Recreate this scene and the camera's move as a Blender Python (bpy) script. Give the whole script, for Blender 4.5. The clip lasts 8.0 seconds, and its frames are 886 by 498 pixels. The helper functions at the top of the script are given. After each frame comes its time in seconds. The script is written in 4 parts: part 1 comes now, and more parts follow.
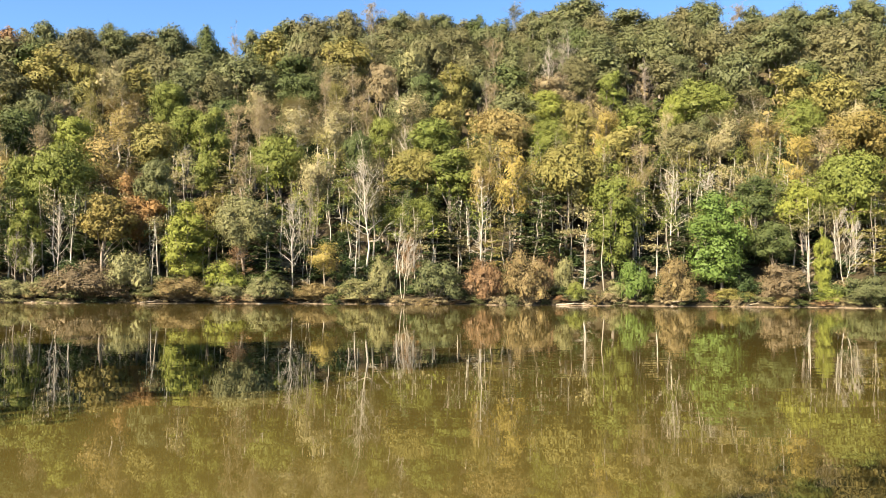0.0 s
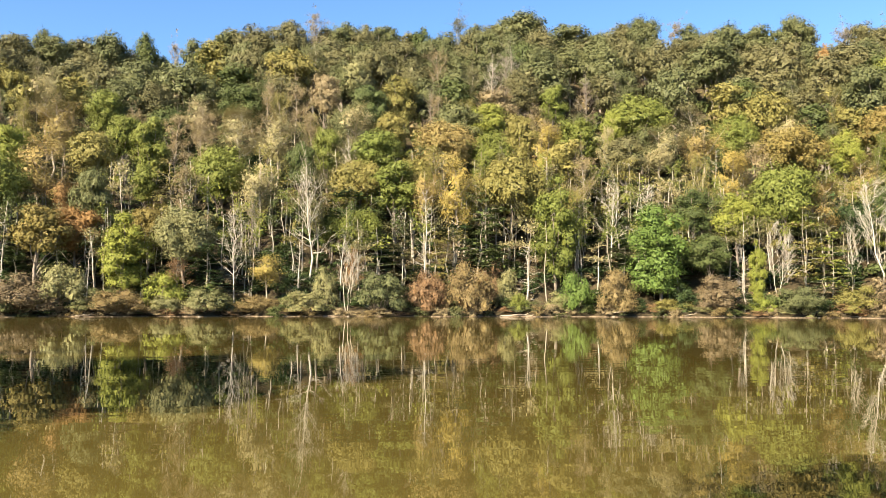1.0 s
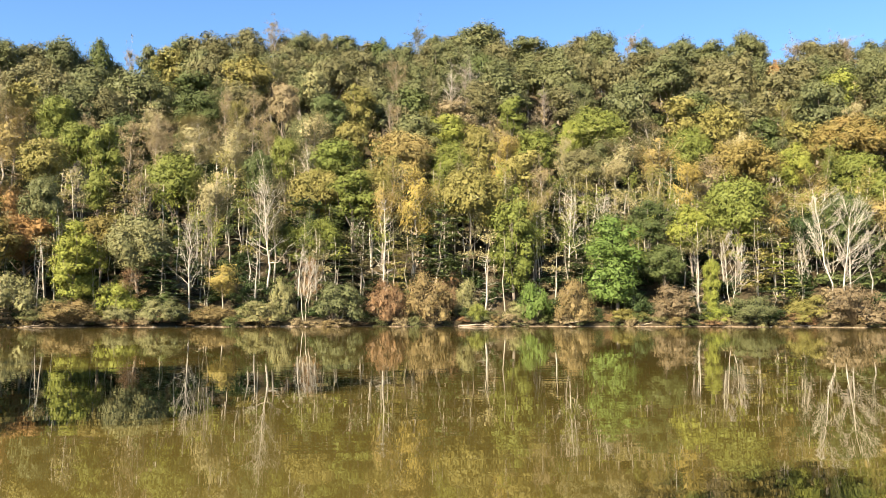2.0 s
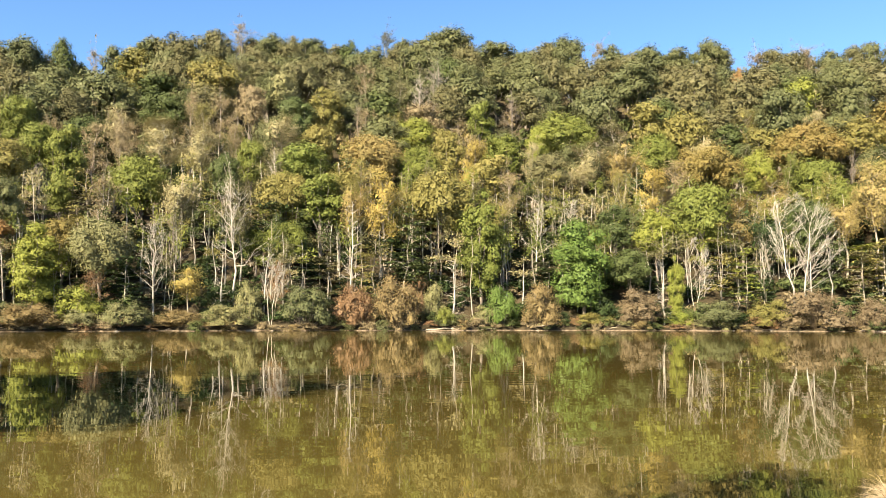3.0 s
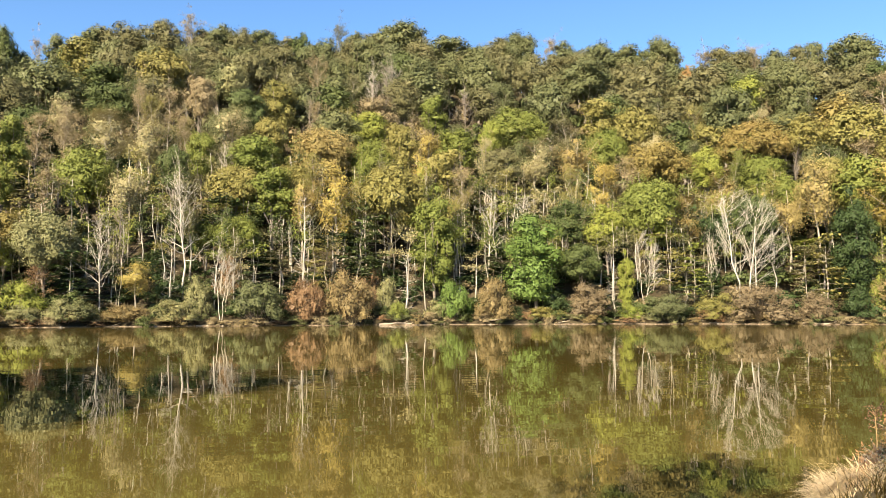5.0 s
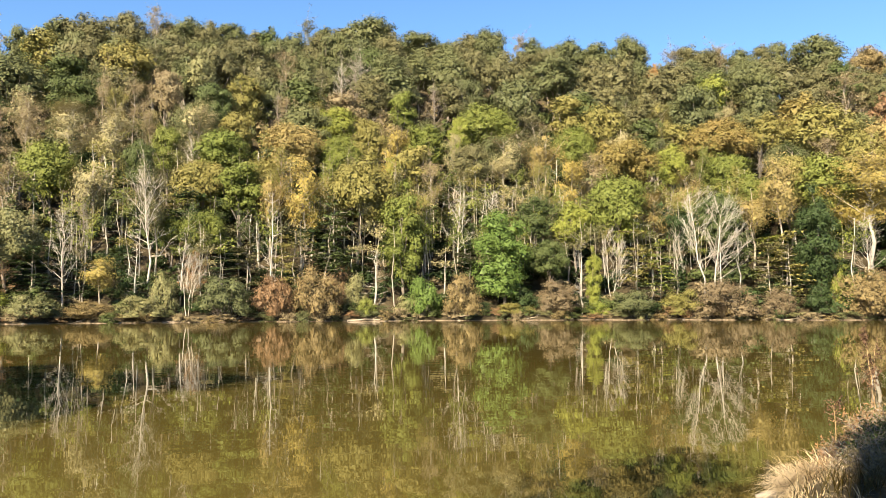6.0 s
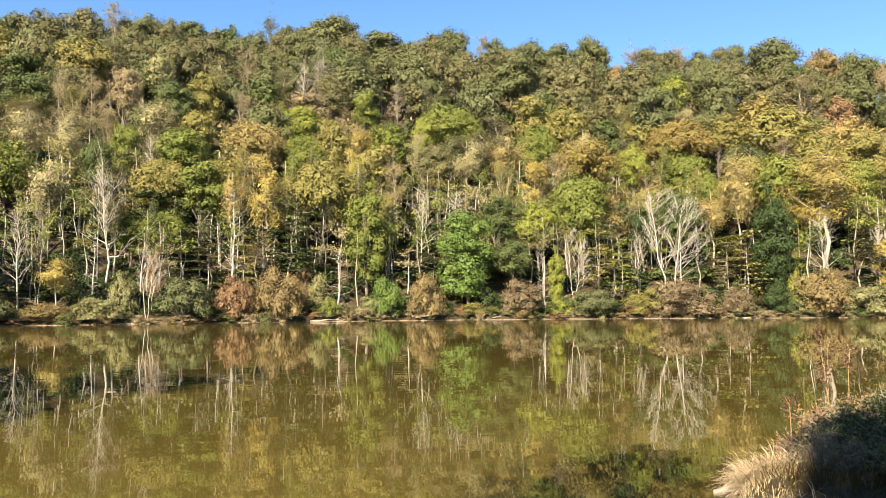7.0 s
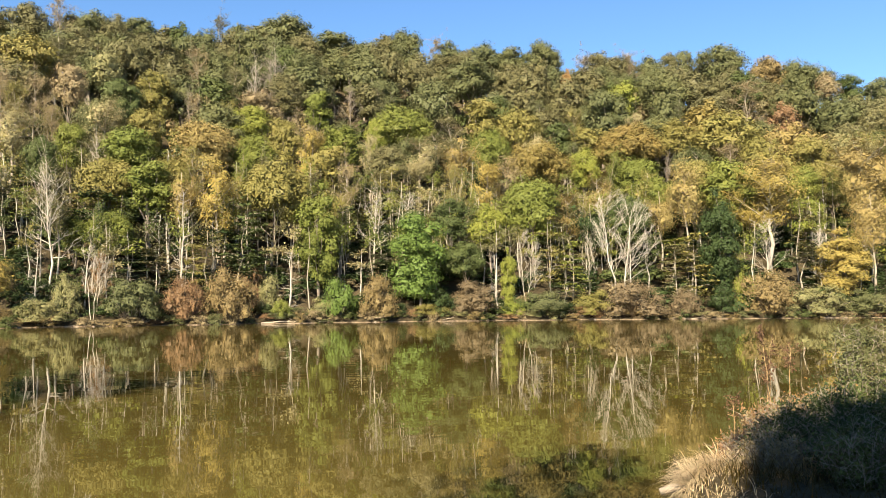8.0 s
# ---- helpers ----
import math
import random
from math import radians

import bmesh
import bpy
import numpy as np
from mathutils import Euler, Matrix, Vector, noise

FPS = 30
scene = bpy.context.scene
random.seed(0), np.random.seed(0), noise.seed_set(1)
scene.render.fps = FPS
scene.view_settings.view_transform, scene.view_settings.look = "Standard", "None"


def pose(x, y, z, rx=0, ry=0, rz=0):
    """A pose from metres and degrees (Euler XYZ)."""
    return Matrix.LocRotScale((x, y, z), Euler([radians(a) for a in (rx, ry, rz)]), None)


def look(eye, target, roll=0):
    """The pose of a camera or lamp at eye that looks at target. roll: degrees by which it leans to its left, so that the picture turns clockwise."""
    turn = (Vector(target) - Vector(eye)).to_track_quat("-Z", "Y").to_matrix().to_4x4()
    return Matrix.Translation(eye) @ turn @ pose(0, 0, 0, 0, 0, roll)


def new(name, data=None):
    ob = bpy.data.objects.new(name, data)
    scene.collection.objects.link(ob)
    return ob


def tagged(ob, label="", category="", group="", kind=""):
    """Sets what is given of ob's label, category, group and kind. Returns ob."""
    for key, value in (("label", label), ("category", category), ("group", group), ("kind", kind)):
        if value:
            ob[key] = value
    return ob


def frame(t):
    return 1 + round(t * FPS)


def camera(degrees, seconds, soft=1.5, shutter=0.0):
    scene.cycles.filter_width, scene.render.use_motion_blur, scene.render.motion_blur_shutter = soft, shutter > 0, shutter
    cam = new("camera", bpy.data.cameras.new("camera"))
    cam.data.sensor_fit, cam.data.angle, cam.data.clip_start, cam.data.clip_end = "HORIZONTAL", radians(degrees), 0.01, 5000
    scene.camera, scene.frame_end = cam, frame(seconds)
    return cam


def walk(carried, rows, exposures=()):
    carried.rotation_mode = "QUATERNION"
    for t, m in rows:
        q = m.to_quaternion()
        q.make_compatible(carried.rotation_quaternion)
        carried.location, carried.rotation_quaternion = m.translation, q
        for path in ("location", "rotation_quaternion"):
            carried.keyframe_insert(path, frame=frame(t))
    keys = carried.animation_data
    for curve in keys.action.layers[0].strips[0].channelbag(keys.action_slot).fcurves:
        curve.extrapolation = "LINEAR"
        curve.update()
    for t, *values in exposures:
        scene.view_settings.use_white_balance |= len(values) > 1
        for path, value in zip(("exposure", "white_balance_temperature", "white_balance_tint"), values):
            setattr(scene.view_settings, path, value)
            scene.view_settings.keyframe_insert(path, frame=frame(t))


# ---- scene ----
cam = camera(56.5, 8.0, soft=0.85)
# seconds, x, y, z, and the Euler turns: a phone turned slowly to the right at arm's length
PATH = [
    (0.0, 0.000, -0.001, 2.26, 92.71, -0.46, -0.01),
    (0.5, 0.014, -0.001, 2.26, 93.11, -0.34, -1.86),
    (1.0, 0.030, -0.002, 2.26, 93.55, -0.23, -3.87),
    (1.5, 0.041, -0.003, 2.26, 93.98, -0.13, -5.23),
    (2.0, 0.052, -0.004, 2.26, 94.24, -0.15, -6.72),
    (3.5, 0.076, -0.008, 2.26, 94.56, -0.15, -9.77),
    (4.0, 0.082, -0.009, 2.26, 94.39, -0.09, -10.52),
    (4.5, 0.087, -0.010, 2.26, 94.27, -0.00, -11.24),
    (6.0, 0.111, -0.015, 2.26, 93.87, 0.06, -14.36),
    (6.5, 0.119, -0.017, 2.26, 93.86, 0.18, -15.35),
    (7.0, 0.130, -0.020, 2.26, 93.86, 0.34, -16.87),
    (7.5, 0.145, -0.025, 2.26, 93.91, 0.44, -18.83),
    (8.0, 0.155, -0.029, 2.26, 93.94, 0.43, -20.14),
]
walk(cam, [(t, pose(*row)) for t, *row in PATH], exposures=[(0.0, 2.13), (2.0, 2.14), (3.5, 2.13), (4.5, 2.05), (7.0, 2.05), (8.0, 1.92)])

# ---- daylight: a clear autumn morning, the sun behind the camera and to its left ----
SUN_AZ, SUN_EL = -138.0, 36.0
world = bpy.data.worlds.new("sky")
scene.world = world
world.use_nodes = True
sky = world.node_tree.nodes.new("ShaderNodeTexSky")
sky.sky_type, sky.sun_disc = "NISHITA", False
sky.sun_elevation, sky.sun_rotation = radians(SUN_EL), radians(SUN_AZ % 360)
sky.altitude = 600
sky.air_density, sky.dust_density, sky.ozone_density = 1.0, 0.1, 4.0
world.node_tree.nodes["Background"].inputs["Strength"].default_value = 0.0575
deep = world.node_tree.nodes.new("ShaderNodeHueSaturation")
deep.inputs["Saturation"].default_value = 1.1
world.node_tree.links.new(sky.outputs[0], deep.inputs["Color"])
world.node_tree.links.new(deep.outputs[0], world.node_tree.nodes["Background"].inputs["Color"])
sun = new("sun", bpy.data.lights.new("sun", "SUN"))
sun.data.energy, sun.data.angle, sun.data.color = 5.0, radians(0.55), (1.0, 0.85, 0.635)
sun_way = Vector((math.sin(radians(SUN_AZ)) * math.cos(radians(SUN_EL)), math.cos(radians(SUN_AZ)) * math.cos(radians(SUN_EL)), math.sin(radians(SUN_EL))))
sun.matrix_world = look(sun_way * 300, (0, 0, 0))


# ---- materials ----
def nodes_of(name):
    m = bpy.data.materials.new(name)
    m.use_nodes = True
    t = m.node_tree
    return m, t, t.nodes["Principled BSDF"], t.nodes["Material Output"]


def add(t, kind, **values):
    n = t.nodes.new(kind)
    for key, value in values.items():
        n.inputs[key].default_value = value
    return n


def mix_colour(t, factor, a, b, mode="MIX"):
    n = t.nodes.new("ShaderNodeMix")
    n.data_type, n.blend_type = "RGBA", mode
    for socket, value in ((n.inputs[0], factor), (n.inputs[6], a), (n.inputs[7], b)):
        if isinstance(value, bpy.types.NodeSocket):
            t.links.new(value, socket)
        else:
            socket.default_value = value if isinstance(value, float) else (*value, 1)
    return n.outputs[2]


def ramp(t, source, lo, hi, out_lo=0.0, out_hi=1.0):
    n = add(t, "ShaderNodeMapRange", **{"From Min": lo, "From Max": hi, "To Min": out_lo, "To Max": out_hi})
    t.links.new(source, n.inputs["Value"])
    return n.outputs[0]


def noise_of(t, scale, detail=4.0, stretch=None, rough=0.55):
    n = add(t, "ShaderNodeTexNoise", Scale=scale, Detail=detail, Roughness=rough)
    c = t.nodes.new("ShaderNodeTexCoord")
    if stretch:
        m = add(t, "ShaderNodeMapping", Scale=stretch)
        t.links.new(c.outputs["Object"], m.inputs[0])
        t.links.new(m.outputs[0], n.inputs["Vector"])
    else:
        t.links.new(c.outputs["Object"], n.inputs["Vector"])
    return n.outputs[0]


def leaf_material(name, a, b, through_light=0.05, grain_scale=3.6):
    """Leaves: each tree between the two colours, each leaf a little lighter or darker, some light shining through."""
    m, t, bsdf, out = nodes_of(name)
    info, geo = t.nodes.new("ShaderNodeObjectInfo"), t.nodes.new("ShaderNodeNewGeometry")
    tree = mix_colour(t, info.outputs["Random"], a, b)
    patch = ramp(t, noise_of(t, 0.55, 2.0), 0.38, 0.62)
    mixed = mix_colour(t, patch, tree, mix_colour(t, 0.5, a, b))
    leaf = ramp(t, geo.outputs["Random Per Island"], 0, 1, 0.92, 1.08)
    c = t.nodes.new("ShaderNodeVectorMath")
    c.operation = "SCALE"
    t.links.new(mixed, c.inputs[0])
    grain = noise_of(t, grain_scale, 2.0)
    times = t.nodes.new("ShaderNodeMath")
    times.operation = "MULTIPLY"
    t.links.new(leaf, times.inputs[0])
    t.links.new(ramp(t, grain, 0.33, 0.67, 0.84, 1.16), times.inputs[1])
    t.links.new(times.outputs[0], c.inputs["Scale"])
    relief = add(t, "ShaderNodeBump", Strength=0.2, Distance=0.5 / grain_scale)
    t.links.new(grain, relief.inputs["Height"])
    t.links.new(relief.outputs[0], bsdf.inputs["Normal"])
    t.links.new(c.outputs[0], bsdf.inputs["Base Color"])
    bsdf.inputs["Roughness"].default_value = 0.5
    bsdf.inputs["Specular IOR Level"].default_value = 0.1
    glow, both = t.nodes.new("ShaderNodeBsdfTranslucent"), add(t, "ShaderNodeMixShader", Fac=through_light)
    t.links.new(c.outputs[0], glow.inputs[0])
    t.links.new(bsdf.outputs[0], both.inputs[1])
    t.links.new(glow.outputs[0], both.inputs[2])
    t.links.new(both.outputs[0], out.inputs[0])
    return m


def rough_material(name, a, b, scale, bump=0.3, rough=0.85, stretch=None, c=None, fine=6.0):
    """A matt surface that goes between two or three colours at two scales, with relief."""
    m, t, bsdf, out = nodes_of(name)
    big, small = noise_of(t, scale, 5.0, stretch), noise_of(t, scale * fine, 4.0, stretch)
    colour = mix_colour(t, ramp(t, big, 0.35, 0.65), a, b)
    if c:
        colour = mix_colour(t, ramp(t, small, 0.5, 0.68), colour, c)
    t.links.new(mix_colour(t, ramp(t, small, 0.3, 0.7, 0.0, 0.35), colour, tuple(v * 0.45 for v in a)), bsdf.inputs["Base Color"])
    bsdf.inputs["Roughness"].default_value = rough
    bsdf.inputs["Specular IOR Level"].default_value = 0.25
    n = add(t, "ShaderNodeBump", Strength=bump, Distance=0.05)
    t.links.new(small, n.inputs["Height"])
    t.links.new(n.outputs[0], bsdf.inputs["Normal"])
    return m


LEAF = {
    "oak": leaf_material("leaf_oak", (0.096, 0.094, 0.043), (0.125, 0.114, 0.05)),
    "moss": leaf_material("leaf_moss", (0.08, 0.09, 0.039), (0.108, 0.112, 0.045)),
    "olive": leaf_material("leaf_olive", (0.142, 0.132, 0.038), (0.185, 0.16, 0.05)),
    "green": leaf_material("leaf_green", (0.095, 0.118, 0.026), (0.14, 0.15, 0.034)),
    "leafy": leaf_material("leaf_leafy", (0.082, 0.128, 0.0292), (0.098, 0.138, 0.031)),
    # dark and fir are lowered so they also carry the shade under the trees
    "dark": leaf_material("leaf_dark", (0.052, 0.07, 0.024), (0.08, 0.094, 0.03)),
    "fir": leaf_material("leaf_fir_gloom", (0.026, 0.042, 0.015), (0.04, 0.058, 0.018)),
    "yellowgreen": leaf_material("leaf_yellowgreen", (0.142, 0.168, 0.032), (0.185, 0.19, 0.038)),
    "yellow": leaf_material("leaf_yellow", (0.275, 0.21, 0.056), (0.245, 0.198, 0.058)),
    "gold": leaf_material("leaf_gold", (0.235, 0.176, 0.064), (0.212, 0.17, 0.064)),
    "pale": leaf_material("leaf_pale", (0.275, 0.238, 0.118), (0.25, 0.222, 0.108)),
    "orange": leaf_material("leaf_orange", (0.18, 0.132, 0.044), (0.155, 0.135, 0.04)),
    "rust": leaf_material("leaf_rust", (0.2, 0.108, 0.042), (0.225, 0.14, 0.055)),
    "redbrown": leaf_material("leaf_redbrown", (0.185, 0.105, 0.056), (0.175, 0.118, 0.06)),
    "brown": leaf_material("leaf_brown", (0.185, 0.145, 0.08), (0.22, 0.175, 0.095)),
    "rustgrey": leaf_material("leaf_rustgrey", (0.155, 0.115, 0.052), (0.185, 0.142, 0.06)),
    "umber": leaf_material("leaf_umber", (0.115, 0.088, 0.052), (0.15, 0.115, 0.064)),
    "sage": leaf_material("leaf_sage", (0.15, 0.15, 0.068), (0.19, 0.178, 0.076)),
}
BARK = {
    "white": rough_material("bark_white", (0.44, 0.405, 0.34), (0.32, 0.285, 0.23), 1.2, 0.4, stretch=(1, 1, 0.3)),
    "pale": rough_material("bark_pale", (0.35, 0.31, 0.245), (0.25, 0.215, 0.165), 1.2, 0.5, stretch=(1, 1, 0.3)),
    "brush": rough_material("bark_brush", (0.20, 0.15, 0.085), (0.14, 0.10, 0.055), 1.2, 0.5, stretch=(1, 1, 0.3)),
    "grey": rough_material("bark_grey", (0.24, 0.205, 0.165), (0.15, 0.125, 0.10), 1.2, 0.6, stretch=(1, 1, 0.3)),
}


def ground_material():
    """Leaf-strewn forest soil, and bare tan mud in an uneven band at the water's edge."""
    m, t, bsdf, out = nodes_of("forest_floor")
    big, small = noise_of(t, 0.35, 5.0), noise_of(t, 3.2, 5.0)
    soil = mix_colour(t, ramp(t, big, 0.35, 0.65), (0.036, 0.029, 0.015), (0.056, 0.043, 0.022))
    soil = mix_colour(t, ramp(t, small, 0.5, 0.7), soil, (0.08, 0.058, 0.03))
    mud = mix_colour(t, ramp(t, small, 0.35, 0.65), (0.27, 0.205, 0.145), (0.16, 0.12, 0.085))
    high = t.nodes.new("ShaderNodeSeparateXYZ")
    t.links.new(t.nodes.new("ShaderNodeNewGeometry").outputs["Position"], high.inputs[0])
    plus = t.nodes.new("ShaderNodeMath")
    plus.operation = "MULTIPLY_ADD"
    plus.inputs[1].default_value = 0.35
    t.links.new(small, plus.inputs[0])
    t.links.new(high.outputs["Z"], plus.inputs[2])
    t.links.new(mix_colour(t, ramp(t, plus.outputs[0], 0.17, 0.30), mud, soil), bsdf.inputs["Base Color"])
    bsdf.inputs["Roughness"].default_value = 0.85
    bsdf.inputs["Specular IOR Level"].default_value = 0.2
    n = add(t, "ShaderNodeBump", Strength=0.6, Distance=0.08)
    t.links.new(small, n.inputs["Height"])
    t.links.new(n.outputs[0], bsdf.inputs["Normal"])
    return m


SOIL = ground_material()
DRIFT = rough_material("driftwood", (0.34, 0.285, 0.215), (0.23, 0.185, 0.135), 2.0, 0.5, stretch=(0.3, 1, 1))
STONE = rough_material("stone", (0.30, 0.26, 0.21), (0.20, 0.17, 0.13), 2.0, 0.5)


def water_material():
    """Still brown lake water: turbid under a smooth skin with faint ripples that lie across the lake in streaks."""
    m, t, bsdf, out = nodes_of("lake_water")
    t.links.new(mix_colour(t, ramp(t, noise_of(t, 0.05, 3.0), 0.35, 0.65), (0.068, 0.053, 0.0135), (0.056, 0.0435, 0.011)), bsdf.inputs["Base Color"])
    bsdf.inputs["IOR"].default_value = 1.33
    bsdf.inputs["Specular IOR Level"].default_value = 0.7
    far = t.nodes.new("ShaderNodeVectorMath")
    far.operation = "LENGTH"
    t.links.new(t.nodes.new("ShaderNodeNewGeometry").outputs["Position"], far.inputs[0])
    # a breath of wind dulls the water along the far shore
    t.links.new(ramp(t, far.outputs["Value"], 55, 88, 0.015, 0.07), bsdf.inputs["Roughness"])
    fine, swell = noise_of(t, 1.0, 0.6, (0.42, 1.7, 1)), noise_of(t, 1.0, 1.0, (0.06, 0.30, 1))
    streak = ramp(t, noise_of(t, 1.0, 3.0, (0.015, 0.055, 1)), 0.42, 0.60, 0.3, 2.0)
    times = t.nodes.new("ShaderNodeMath")
    times.operation = "MULTIPLY"
    t.links.new(fine, times.inputs[0])
    t.links.new(streak, times.inputs[1])
    a, b = add(t, "ShaderNodeBump", Strength=1.0, Distance=0.0014), add(t, "ShaderNodeBump", Strength=1.0, Distance=0.0042)
    t.links.new(times.outputs[0], a.inputs["Height"])
    t.links.new(swell, b.inputs["Height"])
    t.links.new(a.outputs[0], b.inputs["Normal"])
    t.links.new(b.outputs[0], bsdf.inputs["Normal"])
    return m


WATER = water_material()

# ---- the lie of the land ----
BANK_AZ = (-180, -90, -60, -45, -28, -15, 0, 10, 20, 30, 40, 48, 60, 75, 95, 180)
BANK_R = (420, 420, 190, 140, 114, 111, 111.5, 115, 121, 126, 131, 139, 160, 230, 420, 420)
RIDGE_AZ = (-180, -60, -40, -28, -22, -18, -14, -11, -7, 0, 3, 8.5, 11, 15, 18, 22, 27, 29, 37, 40, 43, 46, 48, 60, 90, 180)
RIDGE_EL = (5.25, 11.25, 14.25, 15.65, 16.55, 16.65, 16.45, 17.85, 18.45, 18.85, 18.45, 19.45, 19.15, 18.25, 18.55, 17.95, 17.65, 16.85, 16.75, 16.05, 15.35, 14.45, 13.45, 11.25, 5.25, 5.25)
EYE_Z = 2.26
SLOPE_RUN, RIDGE_TREE = 92.0, 14.0


def smooth(a, b, x):
    t = min(1.0, max(0.0, (x - a) / (b - a)))
    return t * t * (3 - 2 * t)


def bank_radius(az):
    return float(np.interp(az, BANK_AZ, BANK_R)) + 0.9 * math.sin(az * 1.1) + 0.5 * math.sin(az * 2.7 + 1)


def ridge_height(az):
    r = float(np.interp(az, BANK_AZ, BANK_R)) + SLOPE_RUN
    return math.tan(math.radians(float(np.interp(az, RIDGE_AZ, RIDGE_EL)))) * r + EYE_Z - RIDGE_TREE


def near_shore(x):
    """How far the near bank reaches out into the lake (y) at x."""
    return 1.3 + 7.1 * smooth(3.6, 6.2, x) + 2.4 * smooth(6.6, 9.5, x) + 3 * smooth(12, 40, x) + 4 * smooth(-12, -26, x) + 4 * smooth(-34, -46, x) + 0.15 * math.sin(x * 1.7)


def ground_height(x, y):
    r, az = math.hypot(x, y), math.degrees(math.atan2(x, y))
    shore = near_shore(x)
    if y < shore + 2:
        d = shore - y
        z = -0.5 + 0.95 * smooth(-0.9, 0.9, d) + 0.25 * smooth(0.8, 5, d)
        z += 2.5 * smooth(12, 60, d) + 20 * smooth(60, 400, d)
        return z + 0.05 * noise.noise((x * 0.9, y * 0.9, 0))
    s = r - bank_radius(az)
    if s < 0:
        return max(-2.5, -0.12 + 0.12 * s)
    z = -0.06 + 0.2 * smooth(0, 0.8, s) + 0.55 * smooth(0.7, 1.2, s) + 0.6 * smooth(1.2, 4.0, s)
    if s > 4:
        f = min(1.0, (s - 4) / (SLOPE_RUN - 4))
        z += (ridge_height(az) - 1.3) * f ** 0.95
    if s > SLOPE_RUN:
        z -= 0.06 * (s - SLOPE_RUN)
    return max(z, 1.0 if s > 4 else -1) + 0.5 * smooth(3, 12, s) * noise.noise((x * 0.12, y * 0.12, 3))


class Build:
    """Collects points and faces for one mesh."""

    def __init__(self):
        self.points, self.faces = [], []

    def tube(self, path, radii, sides=5):
        base, up = len(self.points), Vector((0.31, 0.17, 0.94))
        for i, p in enumerate(path):
            way = (path[min(i + 1, len(path) - 1)] - path[max(i - 1, 0)]).normalized()
            side = way.cross(up if abs(way.dot(up)) < 0.95 else Vector((1, 0, 0))).normalized()
            other = way.cross(side)
            for k in range(sides):
                a = 2 * math.pi * k / sides
                self.points.append(tuple(p + radii[i] * (math.cos(a) * side + math.sin(a) * other)))
        for i in range(len(path) - 1):
            for k in range(sides):
                a, b = base + i * sides + k, base + i * sides + (k + 1) % sides
                self.faces.append((a, b, b + sides, a + sides))
        self.faces.append(tuple(base + (len(path) - 1) * sides + k for k in range(sides)))

    def leaves(self, places, normals, size, rng, ratio=1.0, broad=False):
        """A small leaf at each place, facing along its normal: a triangle, or a folded diamond where broad."""
        n = len(places)
        if not n:
            return
        normals = normals / (np.linalg.norm(normals, axis=1, keepdims=True) + 1e-9)
        a = np.cross(normals, rng.normal(size=(n, 3)))
        a /= np.linalg.norm(a, axis=1, keepdims=True) + 1e-9
        b = np.cross(normals, a)
        half = (size * rng.uniform(0.55, 1.3, n) * 0.5)[:, None]
        base = len(self.points)
        tip, side, fold = a * half, b * half * ratio, normals * half * 0.2
        if broad:
            corners = [places - tip - fold, places + side + fold, places + tip - fold, places - side + fold]
        else:
            corners = [places - tip, places + side + tip * 0.6, places - side + tip * 0.6]
        k = len(corners)
        self.points.extend(map(tuple, np.stack(corners, 1).reshape(-1, 3).tolist()))
        self.faces.extend(tuple(range(base + k * i, base + k * i + k)) for i in range(n))

    def mesh(self, name, material, smooth_shade=False):
        me = bpy.data.meshes.new(name)
        me.from_pydata(self.points, [], self.faces)
        if smooth_shade:
            me.polygons.foreach_set("use_smooth", [True] * len(me.polygons))
        me.materials.append(material)
        return me


def ground_sheet():
    """One sheet from the near bank, under the lake, up the wooded hill and out to the horizon."""
    radii = [0.0]
    while radii[-1] < 1600:
        r = radii[-1]
        step = 0.4 if r < 14 else 1.5 if r < 24 else 9 if r < 100 else 0.7 if r < 145 else 8 if r < 300 else r * 0.12
        radii.append(r + step)
    azimuths = [-180 + 5 * k for k in range(27)] + [-45 + 0.5 * k for k in range(201)] + [56 + 4 * k for k in range(31)]
    turns = len(azimuths)
    b = Build()
    b.points.append((0, 0, ground_height(0, 0)))
    for r in radii[1:]:
        for az in azimuths:
            x, y = r * math.sin(radians(az)), r * math.cos(radians(az))
            b.points.append((x, y, ground_height(x, y)))
    for k in range(turns):
        b.faces.append((0, 1 + (k + 1) % turns, 1 + k))
    for i in range(len(radii) - 2):
        for k in range(turns):
            p, q = 1 + i * turns + k, 1 + i * turns + (k + 1) % turns
            b.faces.append((p, q, q + turns, p + turns))
    me = b.mesh("ground", SOIL, True)
    return tagged(new("ground", me), "brown leaf-strewn slope and muddy lake shore", "ground", kind="structure")


def lake():
    b = Build()
    rim = 96
    b.points.append((0, 0, 0))
    b.points.extend((430 * math.sin(2 * math.pi * k / rim), 430 * math.cos(2 * math.pi * k / rim), 0) for k in range(rim))
    b.faces.extend((0, 1 + (k + 1) % rim, 1 + k) for k in range(rim))
    return tagged(new("water", b.mesh("water", WATER)), "still greenish-brown lake water mirroring the wooded hill", "water", kind="structure")


ground_sheet()
lake()


# ---- trees: a few grown forms of each kind, copied over the hill ----
def bent_path(start, end, rng, parts=4, wobble=0.04, lift=0.0):
    start, end = Vector(start), Vector(end)
    length = (end - start).length
    path = []
    for i in range(parts + 1):
        f = i / parts
        p = start.lerp(end, f)
        if 0 < i < parts:
            p += Vector(rng.normal(size=3).tolist()) * wobble * length
        p.z += lift * length * (f * f - f)
        path.append(p)
    return path


def taper(r0, r1, parts):
    return [r0 + (r1 - r0) * (i / parts) for i in range(parts + 1)]


